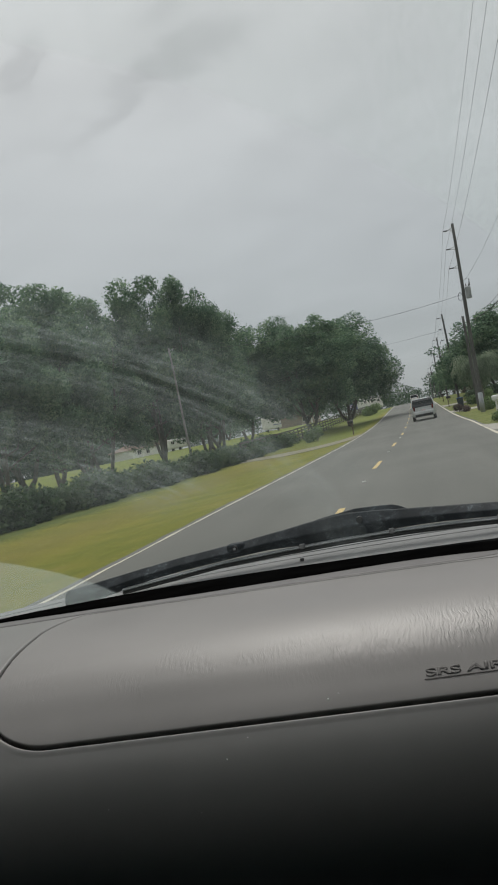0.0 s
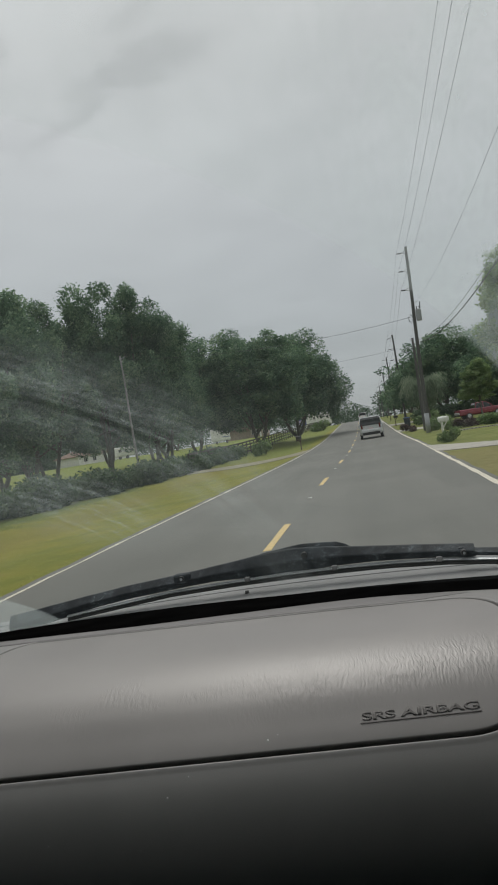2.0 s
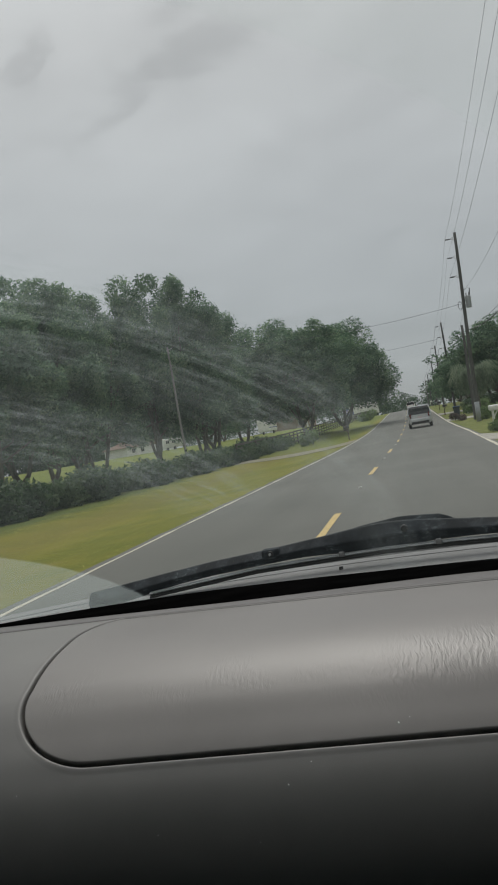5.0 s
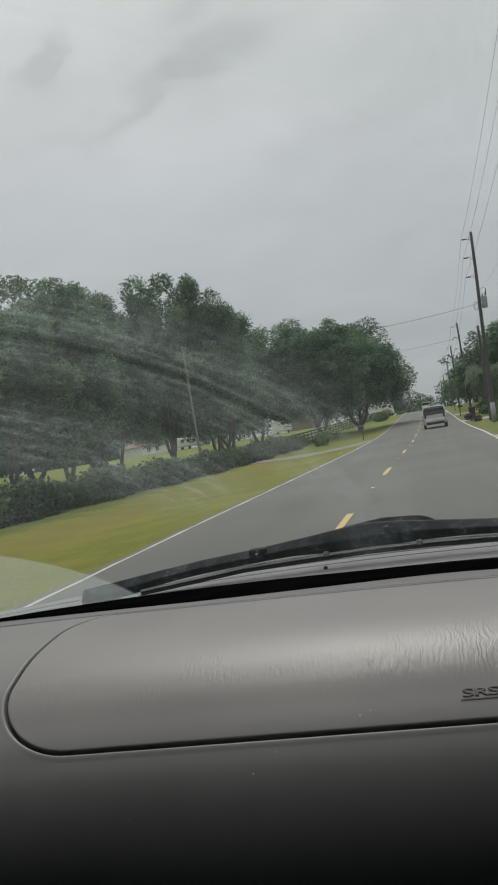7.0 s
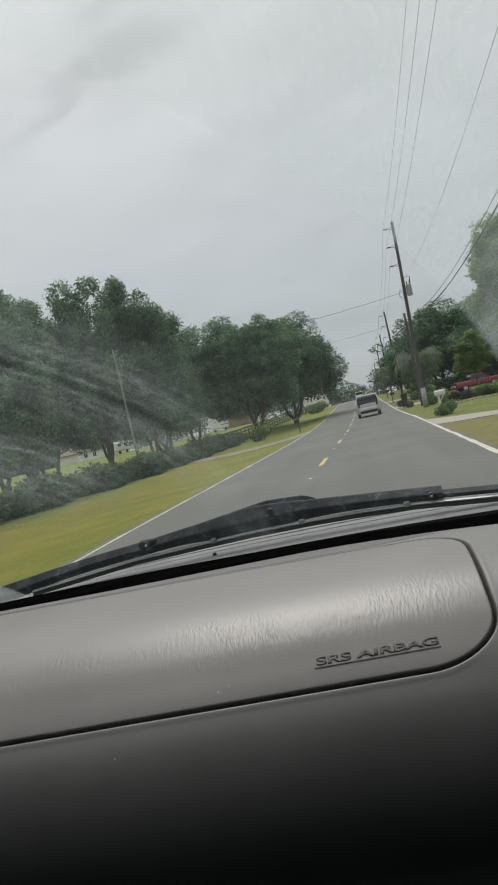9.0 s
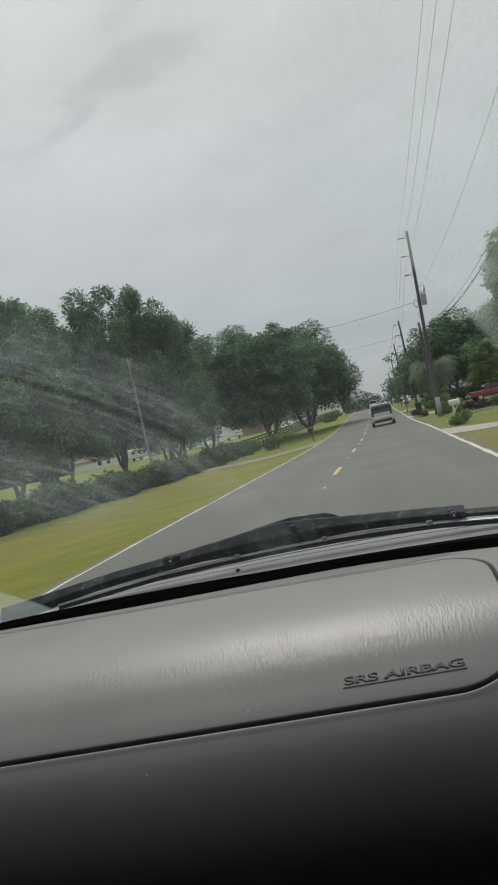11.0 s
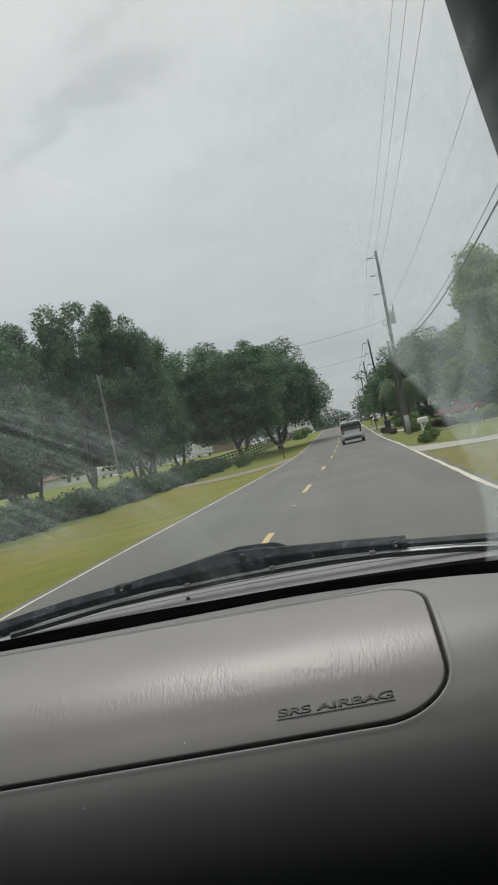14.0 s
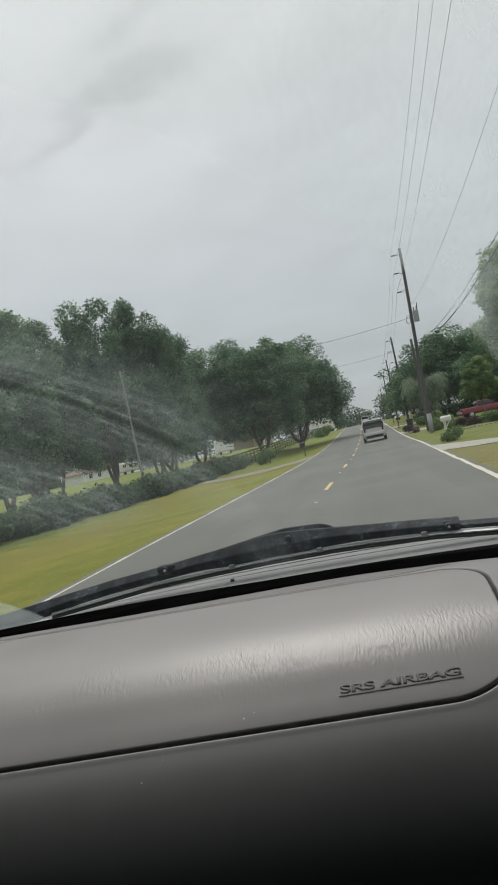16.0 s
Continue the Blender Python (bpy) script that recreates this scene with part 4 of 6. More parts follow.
SPINE = [(-0.520, 1.000, 1.3500), (-0.410, 1.009, 1.3660), (-0.357, 1.010, 1.3720), (-0.286, 1.005, 1.3780), (-0.237, 0.999, 1.3825), (-0.186, 0.991, 1.3855), (-0.137, 0.980, 1.3885), (-0.089, 0.968, 1.3898), (-0.034, 0.950, 1.3890), (0.018, 0.930, 1.3875), (0.050, 0.917, 1.3862), (0.080, 0.904, 1.3850)]


def bar(points, high, deep, m=30, drop=0.0):
    """A bar along points with a sloping upper face; high and deep are functions of 0 to 1."""
    bm, loops = B(), []
    for i in range(m + 1):
        t = i / m
        p = along(points, t)
        h, d = high(t) / 2, deep(t) / 2
        q = [(-d * 0.1, -h), (-d * 0.45, -h * 0.85), (-d, -h * 0.02), (-d * 0.92, h * 0.12), (d * 0.25, h * 0.92), (d * 0.5, h), (d, h * 0.9), (d, -h)]
        loops.append([p + Vector((0, a0, b0 - drop)) for a0, b0 in q])
    return rings(bm, loops)


def bulge(t, at, wide):
    return math.exp(-((t - at) / wide) ** 2)


part("blade_frame", bar(SPINE, lambda t: 0.0170 + 0.0135 * bulge(t, 0.54, 0.13) - 0.003 * max(0.0, t - 0.7) / 0.3 + 0.008 * max(0.0, 0.1 - t) / 0.1, lambda t: 0.015, 66), M_WIPER, wiper)
part("cross_bridge", bar([(-0.215, 1.006, 1.3860), (-0.165, 0.998, 1.3945), (-0.120, 0.987, 1.3990), (-0.075, 0.974, 1.3980), (-0.052, 0.967, 1.3925)], lambda t: 0.010 + 0.006 * bulge(t, 0.6, 0.4) - 0.007 * max(0.0, t - 0.86) / 0.14, lambda t: 0.008, 24), M_WIPER, wiper)
part("wiper_arm", bar([(0.05, 0.920, 1.3850), (0.090, 0.900, 1.3825), (0.132, 0.879, 1.3805), (0.22, 0.825, 1.377), (0.31, 0.76, 1.372)], lambda t: 0.0085, lambda t: 0.012), M_WIPER, wiper)
RUB = [(-0.440, 1.000, 1.3530), (-0.299, 0.999, 1.3665), (-0.215, 0.988, 1.3708), (-0.141, 0.973, 1.3745), (-0.064, 0.952, 1.3770), (-0.011, 0.934, 1.3778), (0.051, 0.909, 1.3778), (0.130, 0.872, 1.3745), (0.22, 0.82, 1.369)]
part("spring_steel", bar(RUB, lambda t: 0.0034, lambda t: 0.008, 40), M_BLADESTEEL, wiper, "pale steel backing strip")
part("rubber_blade", bar(RUB, lambda t: 0.0045, lambda t: 0.004, 40, 0.0040), M_RUBBER, wiper, "black rubber squeegee")


def stud(p, r, depth, name, material):
    bm = B()
    tube(bm, [Vector(p) + Vector((0, 0.004, 0)), Vector(p) - Vector((0, depth, 0))], [r, r * 0.9], 12)
    part(name, bm, material, wiper)


for p, r in (((-0.2785, 0.998, 1.3825), 0.004), ((0.0675, 0.902, 1.3845), 0.0036), ((-0.115, 0.972, 1.395), 0.0042)):
    stud(p, r, 0.006, "pivot_bolt", M_BLACK)
    # small pale steel disc standing in for the glint on the bolt
    if p[2] < 1.39:
        stud(Vector(p) - Vector((0, 0.0045, 0)), r * 0.45, 0.003, "bolt_glint", M_BLADESTEEL)
part("joint", box(B(), 0.0705, 0.911, 1.3828, 0.018, 0.012, 0.0145, 0.003), M_WIPER, wiper)
part("joint", box(B(), -0.2785, 1.003, 1.381, 0.024, 0.014, 0.015, 0.004), M_WIPER, wiper)
for k in (0.29, 0.475, 0.73):
    p = along(RUB, k)
    part("claw_clip", box(B(), p.x, p.y - 0.001, p.z + 0.001, 0.007, 0.008, 0.006, 0.0015), M_COWL, wiper, "small grey retaining clip")
bm = B()
tube(bm, [(-0.196, 0.990, 1.352), (-0.196, 0.990, 1.3575)], [0.0032, 0.0022], 10)
tagged(part("washer_nozzle", bm, M_BLACK), "small black washer nozzle on the cowl", "washer nozzle")

# ---- trees and plants ----


def leaf_cards(rng, centres, radii, per, size, squash=0.8, droop=0.0):
    """Many small folded leaves spread over the outside of clumps. Returns points and faces."""
    centres, radii = np.asarray(centres, float), np.asarray(radii, float)
    n = len(centres) * per
    # larger clumps bear more leaves
    pick = rng.choice(len(centres), n, p=radii ** 2.2 / (radii ** 2.2).sum())
    c, r = centres[pick], radii[pick]
    d = rng.normal(size=(n, 3))
    d /= np.linalg.norm(d, axis=1, keepdims=True)
    k = 0.36 + 0.7 * rng.random(n) ** 0.5 + 0.3 * rng.random(n) ** 4
    shape = (0.65 + 0.8 * rng.random((len(centres), 3)))[pick] * np.array((1, 1, squash))
    p = c + d * (r * k)[:, None] * shape + rng.normal(size=(n, 3)) * (r * 0.07)[:, None]
    p[:, 2] -= droop * rng.random(n)
    a0 = rng.normal(size=(n, 3))
    a0[:, 2] *= 0.6
    a0 /= np.linalg.norm(a0, axis=1, keepdims=True)
    b0 = np.cross(a0, rng.normal(size=(n, 3)))
    b0 /= np.linalg.norm(b0, axis=1, keepdims=True)
    s = size * (0.6 + 0.8 * rng.random(n))[:, None]
    # each leaf faces outwards from its clump
    flip = (np.cross(a0, b0) * d).sum(1) < 0
    b0[flip] *= -1
    q = np.stack([p - a0 * s, p + a0 * s * 0.25 - b0 * s * 0.62, p + a0 * s + b0 * s * 0.45], 1).reshape(-1, 3)
    f = np.arange(n * 3).reshape(-1, 3)
    face = np.cross(q[1::3] - q[::3], q[2::3] - q[::3])
    back = (face * d).sum(1) < 0
    f[back] = f[back][:, ::-1]
    face[back] *= -1
    face /= np.linalg.norm(face, axis=1, keepdims=True)
    soft = d * 0.8 + face * 0.45 + np.array((0, 0, 0.25))
    soft /= np.linalg.norm(soft, axis=1, keepdims=True)
    return q, f, np.repeat(soft, 3, 0)


def foliage(name, leaves, material, parent=None):
    """A mesh of leaves whose shading follows the rounded clumps."""
    v, f, n = leaves
    ob = sheet(name, v, f, material, parent, smooth=True)
    ob.data.normals_split_custom_set_from_vertices([tuple(q) for q in n])
    return ob


def crown_clumps(rng, high, wide, low, count, lobes=6, top=0.0):
    """Clump middles over an uneven, lobed crown."""
    ph = rng.random(lobes) * 6.28
    out, rad = [], []
    while len(out) < count:
        d = rng.normal(size=3)
        d /= np.linalg.norm(d)
        if d[2] < -0.7:
            continue
        az = math.atan2(d[1], d[0])
        lob = 1 + 0.13 * math.sin(3 * az + ph[0]) + 0.1 * math.sin(5 * az + ph[1]) + 0.10 * math.sin(4 * d[2] + ph[2] + 2 * az)
        k = (0.45 + 0.5 * rng.random() ** 0.45) * lob
        h = (high - low) / 2
        z = low + h * 0.9 + d[2] * h * k * (1.08 if d[2] > 0 else 0.95)
        narrow = 1 - top * max(0.0, (z - low) / (high - low))
        out.append((d[0] * wide / 2 * k * narrow, d[1] * wide / 2 * k * narrow, z))
        rad.append(wide * (0.05 + 0.085 * rng.random() ** 1.3))
    return np.array(out), np.array(rad)


def tree(name, label, seed, high, wide, low, leaves, bark, count=70, per=230, size=0.26, trunk=0.35, top=0.0, forks=3, category="tree", group=""):
    rng = np.random.default_rng(seed)
    t = thing(name, label, category, group=group)
    c, r = crown_clumps(rng, high, wide, low, count, top=top)
    # limbs first, so that each carries some of the crown
    bm = B()
    stems = []
    for i in range(forks):
        az = 6.283 * (i + rng.random() * 0.6) / forks
        lean = 0.16 * wide * (0.7 + 0.6 * rng.random()) if forks > 1 else 0.1
        p = [(0.12 * math.cos(az), 0.12 * math.sin(az), -0.3), (0.1 * math.cos(az) + 0.03, 0.1 * math.sin(az), low * 0.35),
             (lean * 0.35 * math.cos(az), lean * 0.35 * math.sin(az), low * 0.8), (lean * math.cos(az), lean * math.sin(az), low + (high - low) * 0.35), (lean * 1.3 * math.cos(az + 0.3), lean * 1.3 * math.sin(az + 0.3), low + (high - low) * 0.7)]
        tube(bm, p, [trunk * (1.25 if forks == 1 else 0.8), trunk * (0.95 if forks == 1 else 0.66), trunk * 0.55, trunk * 0.35, trunk * 0.12], 8)
        stems.append(p)
    for i in range(12):
        q = c[rng.integers(len(c))]
        s = stems[i % forks]
        a0 = Vector(s[2]).lerp(Vector(s[3]), rng.random())
        mid = a0.lerp(Vector(q), 0.5) + Vector(rng.normal(size=3) * 0.3)
        tube(bm, [a0, mid, Vector(q)], [trunk * 0.3, trunk * 0.17, trunk * 0.05], 6)
    part("trunk", bm, bark, t, "", True)
    foliage("crown", leaf_cards(rng, c, r, per, size, 0.8), leaves, t)
    return t


def stand(t, x, y, turn=0.0, scale=1.0, tall=None):
    """Sets a tree, or a copy of it, on the ground."""
    m = pose(x, y, land(x, y), 0, 0, turn) @ Matrix.Diagonal((scale, scale, tall or scale, 1))
    if not t.get("stands"):
        t["stands"] = 1
        t.matrix_basis = m
        return t
    return copy_thing(t, pose(x, y, land(x, y), 0, 0, turn) @ Matrix.Diagonal((scale / t.scale.x, scale / t.scale.y, (tall or scale) / t.scale.z, 1)))


OAK = "broad dark green live oak beside the pasture fence"
oak_a = tree("oak_tree", OAK, 11, 14.6, 14.5, 1.9, M_OAK, M_BARK, 150, 470, 0.17, 0.42, group="oaks along the fence")
oak_b = tree("oak_tree", OAK, 23, 15.8, 12.5, 2.0, M_OAK, M_BARK, 150, 460, 0.17, 0.4, forks=2, group="oaks along the fence")
oak_c = tree("oak_tree", "tall uneven dark green oak in the roadside row", 37, 16.8, 11.5, 1.8, M_OAK, M_BARK, 150, 480, 0.14, 0.34, 0.3, 2, group="oaks along the fence")
oak_d = tree("oak_tree", "smaller rounded oak in the roadside row", 41, 13.2, 10.0, 1.6, M_OAK, M_BARK, 150, 460, 0.14, 0.3, 0.15, 2, group="oaks along the fence")
stand(oak_a, -9.2, 108, 20, 0.94, 0.94)
stand(oak_b, -12.4, 94, 70, 0.9, 0.87)
stand(oak_c, -18.4, 73, 110, 0.8, 0.83)
stand(oak_d, -19.5, 92, 0, 1.05, 1.08)
for t, x, y, turn, scale, tall in (
        (oak_c, -18.0, 67.5, 200, 0.72, 0.95), (oak_d, -21.4, 65.5, 75, 0.86, 1.19), (oak_c, -24.6, 60, 300, 0.8, 0.87), (oak_b, -26.6, 56, 10, 0.8, 0.98),
        (oak_b, -27.0, 107, 160, 0.95, 1.0), (oak_d, -31, 95, 210, 1.1, 1.2), (oak_a, -36, 83, 140, 1.0, 1.05), (oak_a, -36, 69, 250, 0.9, 1.0),
        (oak_d, -25.0, 45, 120, 0.9, 1.0), (oak_a, -25, 31, 310, 0.9, 1.0), (oak_c, -24, 12, 40, 0.9, 0.95), (oak_b, -21, 0, 80, 0.9, 0.95), (oak_a, -20, -14, 0, 0.9, 0.95),
        (oak_d, -19, -30, 60, 1.0, 1.0), (oak_a, -18, -48, 180, 0.9, 0.9), (oak_b, -20, -66, 270, 0.9, 0.9), (oak_a, -21, -86, 20, 0.9, 0.9), (oak_b, -24, -106, 140, 1, 0.9),
        (oak_d, -40, 168, 10, 0.9, 0.7), (oak_a, -29, 214, 60, 0.85, 0.75), (oak_b, -48, 195, 200, 0.8, 0.7)):
    stand(t, x, y, turn, scale, tall)

yard_oak = tree("yard_oak", "dense dark oak over the front yards", 59, 10.4, 11.0, 1.5, M_OAK, M_BARK, 170, 260, 0.16, 0.3, group="yard trees")
stand(yard_oak, 10.2, 106, 0, 1.12, 1.0)
for x, y, turn, scale, tall in ((8.6, 128, 90, 0.75, 0.8), (15.5, 99, 45, 0.9, 0.8), (19, 112, 220, 1.1, 1.0), (9.6, 146, 10, 0.85, 0.86), (9.4, 172, 130, 0.85, 0.8), (10.5, 200, 250, 0.85, 0.75), (10, 228, 20, 0.8, 0.75), (22, 128, 70, 1.1, 1.0), (9.8, -40, 70, 1.1, 1.1), (12, -78, 170, 1.2, 1.1), (10.5, -118, 20, 1.2, 1.1)):
    stand(yard_oak, x, y, turn, scale, tall)
gum = tree("sweetgum_tree", "light green broadleaf tree beside the driveway", 71, 10.6, 6.6, 2.6, M_GUM, M_BARK, 120, 280, 0.12, 0.16, 0.62, 1, group="yard trees")
stand(gum, 11.9, 60, 0, 1.25, 1.16)
stand(gum, 7.6, -4, 120, 1.25, 1.25)


def shrub(name, label, seed, long, wide, high, leaves=M_SHRUB, size=0.11, per=190, group="shrubs"):
    """A shrub or a clipped length of hedge, leafy to the ground."""
    rng = np.random.default_rng(seed)
    n = max(8, int(long * wide * 5))
    c = np.stack([(rng.random(n) - 0.5) * long, (rng.random(n) - 0.5) * wide, high * (0.15 + 0.5 * rng.random(n))], 1)
    r = high * (0.2 + 0.28 * rng.random(n))
    t = thing(name, label, "shrub", group=group)
    v, f, soft = leaf_cards(rng, c, r, per, size, 0.9)
    v[:, 2] = np.maximum(v[:, 2], -0.02)
    foliage("foliage", (v, f, soft), leaves, t)
    for i in range(3):
        q = c[rng.integers(n)]
        part("stem", tube(B(), [(q[0] * 0.6, q[1] * 0.6, -0.1), (q[0] * 0.8, q[1] * 0.8, q[2] * 0.5), tuple(q)], [0.03, 0.02, 0.008], 5), M_BARK, t)
    return t


hedge = shrub("hedge", "dark overgrown hedge along the pasture", 5, 7.0, 1.6, 1.35, group="hedges")
stand(hedge, -13.6, 50, 94)
for x, y, turn, scale, tall in ((-13.2, 56.5, 88, 1, 0.95), (-13.2, 63, 92, 1, 1.0), (-13.0, 69.5, 87, 1, 1.05), (-13.2, 76, 91, 1, 0.9), (-14.4, 43.5, 96, 1.05, 1.0), (-15.0, 37, 96, 1.0, 1.1), (-15.4, 30, 94, 1.0, 1.1), (-15.8, 23, 92, 1.0, 1.0)):
    stand(hedge, x, y, turn, scale, tall)
yard_hedge = shrub("yard_hedge", "dense dark undergrowth below the yard trees", 6, 7.0, 1.8, 1.7, M_SHRUB, 0.13, 170, group="yard hedges")
stand(yard_hedge, 9.4, 98, 8)
for x, y, turn, scale, tall in ((15.5, 96, -6, 1, 1.1), (21.5, 94, 4, 1, 1.2), (27.5, 92, 0, 1, 1.2), (12.0, 118, 10, 1, 0.9), (18.5, 108, 0, 1, 1.1)):
    stand(yard_hedge, x, y, turn, scale, tall)
bush = shrub("bush", "leafy green rounded garden bush", 8, 1.2, 1.0, 0.75, M_BUSH, 0.07, 190)
stand(bush, 3.75, 41.6, 30, 0.8, 0.95)
for x, y, turn, scale, tall in ((9.3, 63.5, 40, 1.9, 1.2), (10.6, 64.5, 90, 2.0, 1.3), (5.4, 67.5, 10, 1.5, 1.6), (5.6, 75, 0, 1.3, 1.2), (12.4, 66, 20, 2.2, 1.3), (6.4, 92, 60, 2.0, 2.0), (7.6, 97, 150, 2.2, 2.2), (-8.6, 143, 30, 2.4, 2.6), (-10.4, 76.5, 0, 1.5, 2.0)):
    stand(bush, x, y, turn, scale, tall)


purple = shrub("purple_shrub", "low purple-brown shrub beside the driveway", 15, 1.3, 1.0, 0.7, M_PURPLE, 0.06, 170)
stand(purple, 3.6, 73.5, 0, 0.95, 1.15)
for x, y, turn, scale, tall in ((7.3, 62.0, 40, 1.2, 1.1), (8.2, 63.0, 80, 1.2, 1.0)):
    stand(purple, x, y, turn, scale, tall)
border = shrub("border_shrub", "light green leafy shrub in the garden bed", 19, 1.4, 1.1, 0.85, M_GUM, 0.07, 200)
stand(border, 6.2, 63.0)
for x, y, turn, scale, tall in ((8.9, 61.5, 60, 1.2, 1.0), (9.9, 61.0, 130, 1.3, 1.0), (11.2, 61.5, 10, 1.3, 1.0)):
    stand(border, x, y, turn, scale, tall)
stand(gum, 10.3, 76, 200, 0.62, 0.52)
# pale stones edging the garden bed
edging = thing("garden_edging", "pale stone edging along the garden bed", "edging")
stone = None
for i in range(16):
    x = 5.9 + 0.24 * i
    y = 56.0 - 0.12 * i + 0.35 * math.sin(i * 0.35)
    m = pose(x, y, land(x, y) + 0.03, 0, 0, 30 + 12 * math.sin(i * 1.7))
    if stone is None:
        stone = part("stone", box(B(), 0, 0, 0, 0.24, 0.13, 0.10, 0.02), M_CONCRETE, edging)
        stone.matrix_basis = m
    else:
        again("stone", stone, edging, m)


def palm(seed):
    rng = np.random.default_rng(seed)
    t = thing("palm_tree", "shaggy grey-green palm with drooping fronds", "palm tree")
    bm = B()
    tube(bm, [(0, 0, -0.2), (0.05, 0, 1.0), (0.02, 0.03, 2.2), (0, 0, 3.2)], [0.24, 0.2, 0.19, 0.22], 10)
    part("trunk", bm, M_BARK, t, "", True)
    for i in range(56):
        az, lift = 2.4 * i + 0.3 * rng.random(), 1.35 - 2.1 * (i / 56) + 0.25 * rng.random()
        long = 1.7 + 0.7 * rng.random()
        v, f, p, e = [], [], Vector((0, 0, 3.2)), lift
        curl = 0.07 + 0.05 * rng.random()
        for j in range(13):
            e -= curl + 0.014 * j
            swing = az + 0.04 * j * math.sin(i * 1.9)
            out = Vector((math.cos(swing), math.sin(swing), 0))
            side = Vector((-out.y, out.x, 0))
            step = (out * math.cos(e) + Vector((0, 0, math.sin(e)))) * (long / 13)
            n = len(v)
            v += [tuple(p - side * 0.012), tuple(p + side * 0.012), tuple(p + step + side * 0.012), tuple(p + step - side * 0.012)]
            f.append((n, n + 1, n + 2, n + 3))
            for w in (-1, 1, -1, 1):
                n = len(v)
                leaf = (0.5 * math.sin(math.pi * min(1, (j + 1.5) / 14)) + 0.14) * (0.6 + 0.7 * rng.random())
                tip = p + step * (1.0 + 1.6 * rng.random()) + side * w * leaf * (0.25 + 0.5 * rng.random()) + Vector((0, 0, -leaf * (0.5 + 0.7 * rng.random())))
                v += [tuple(p), tuple(p + step * 0.35), tuple(tip)]
                f.append((n, n + 1, n + 2))
            p = p + step
        sheet("frond", v, f, M_PALM, t)
    return t


stand(palm(3), 6.3, 88, 0, 1.75, 1.3)

# far woods at the crest and behind the pasture
rng = np.random.default_rng(77)
cs, rs = [], []
for i in range(330):
    x = -150 + 290 * rng.random()
    y = 330 + 60 * rng.random() + abs(x) * 0.1
    h = (11 + 2.5 * math.sin(x * 0.05 + 1) + 2 * math.sin(x * 0.17)) * (0.42 if -4 < x < 7 else 0.6 if -14 < x <= -4 else 1.0)
    cs.append((x, y, rise(y) + h * (0.1 + 0.75 * rng.random() ** 0.7)))
    rs.append(2.2 + 1.6 * rng.random())
for i in range(760):
    y = 10 + 320 * rng.random()
    x = -100 - 16 * rng.random() - 0.08 * y
    h = 13 + 3 * math.sin(y * 0.06) + 2 * math.sin(y * 0.21)
    cs.append((x, y, rise(y) + h * (0.1 + 0.75 * rng.random() ** 0.7)))
    rs.append(2.8 + 1.8 * rng.random())
tagged(foliage("far_woods", leaf_cards(rng, cs, rs, 190, 0.5, 0.9), M_WOODS), "distant dark green woods along the crest and the pasture", "woods", kind="stuff")

# ---- pasture fence ----
fence = thing("pasture_fence", "dark four-rail board fence along the pasture", "fence")


def fence_x(y):
    return -12.9 + 0.020 * (y - 60) + 0.25 * math.sin(y * 0.05)


post = rail = None
for i in range(-2, 52):
    y0 = 62 + 2.45 * i
    x0, y1 = fence_x(y0), y0 + 2.45
    x1 = fence_x(y1)
    z0, z1 = land(x0, y0), land(x1, y1)
    if post is None:
        post = part("post", box(B(), 0, 0, 0.62, 0.11, 0.11, 1.5, 0.01), M_FENCE, fence)
        post.matrix_basis = pose(x0, y0, z0)
        rail = part("rail", box(B(), 0, 0.5, 0, 0.028, 1.0, 0.14, 0.004), M_FENCE)
        rail.parent = fence
        first = rail
    else:
        again("post", post, fence, pose(x0, y0, z0 - 0.02 * (i % 3), 0.6 * math.sin(i), 0, 3 * math.sin(i * 2.1)))
    for h in (0.32, 0.66, 1.0, 1.3):
        way = Vector((x1 - x0, y1 - y0, z1 - z0))
        m = Matrix.Translation((x0 + 0.07, y0, z0 + h + 0.012 * math.sin(i * 1.7 + h * 9))) @ way.to_track_quat("Y", "Z").to_matrix().to_4x4() @ Matrix.Diagonal((1, way.length - 0.004, 1, 1))
        if first is not None:
            first.matrix_basis = m
            first = None
        else:
            again("rail", rail, fence, m)

# ---- utility poles and wires ----
HANGS = {}


def utility_pole(x, y, high, lean, turn, fittings=True, label="weathered wooden utility pole with side insulators", slim=1.0, wood=M_POLE):
    z = land(x, y)
    t = thing("utility_pole", label, "utility pole", pose(x, y, z, 0, lean, turn), "utility poles")
    bm = B()
    n = 9
    tube(bm, [(0.012 * math.sin(i * 1.1), 0.01 * math.cos(i), -0.6 + (high + 0.6) * i / n) for i in range(n + 1)], [slim * (0.165 - 0.062 * i / n) for i in range(n + 1)], 14)
    part("pole_shaft", bm, wood, t, "", True)
    if fittings:
        for h in (high - 0.45, high - 1.85, high - 3.3):
            bm = B()
            tube(bm, [(-0.08, 0, h + 0.16), (-0.42, 0, h + 0.02)], 0.022, 6)
            tube(bm, [(-0.08, 0, h - 0.1), (-0.42, 0, h + 0.0)], 0.022, 6)
            arm = part("bracket", bm, M_METAL, t)
            bm = B()
            tube(bm, [(-0.40 - 0.06 * i, 0, h) for i in range(7)], [0.03, 0.065, 0.035, 0.065, 0.035, 0.06, 0.02], 10)
            part("insulator", bm, M_INSUL, arm)
        for h in (high - 0.5, high - 1.9, high - 3.35):
            part("through_bolt", tube(B(), [(-0.16, 0, h), (0.2, 0, h)], 0.014, 6), M_METAL, t)
    return t


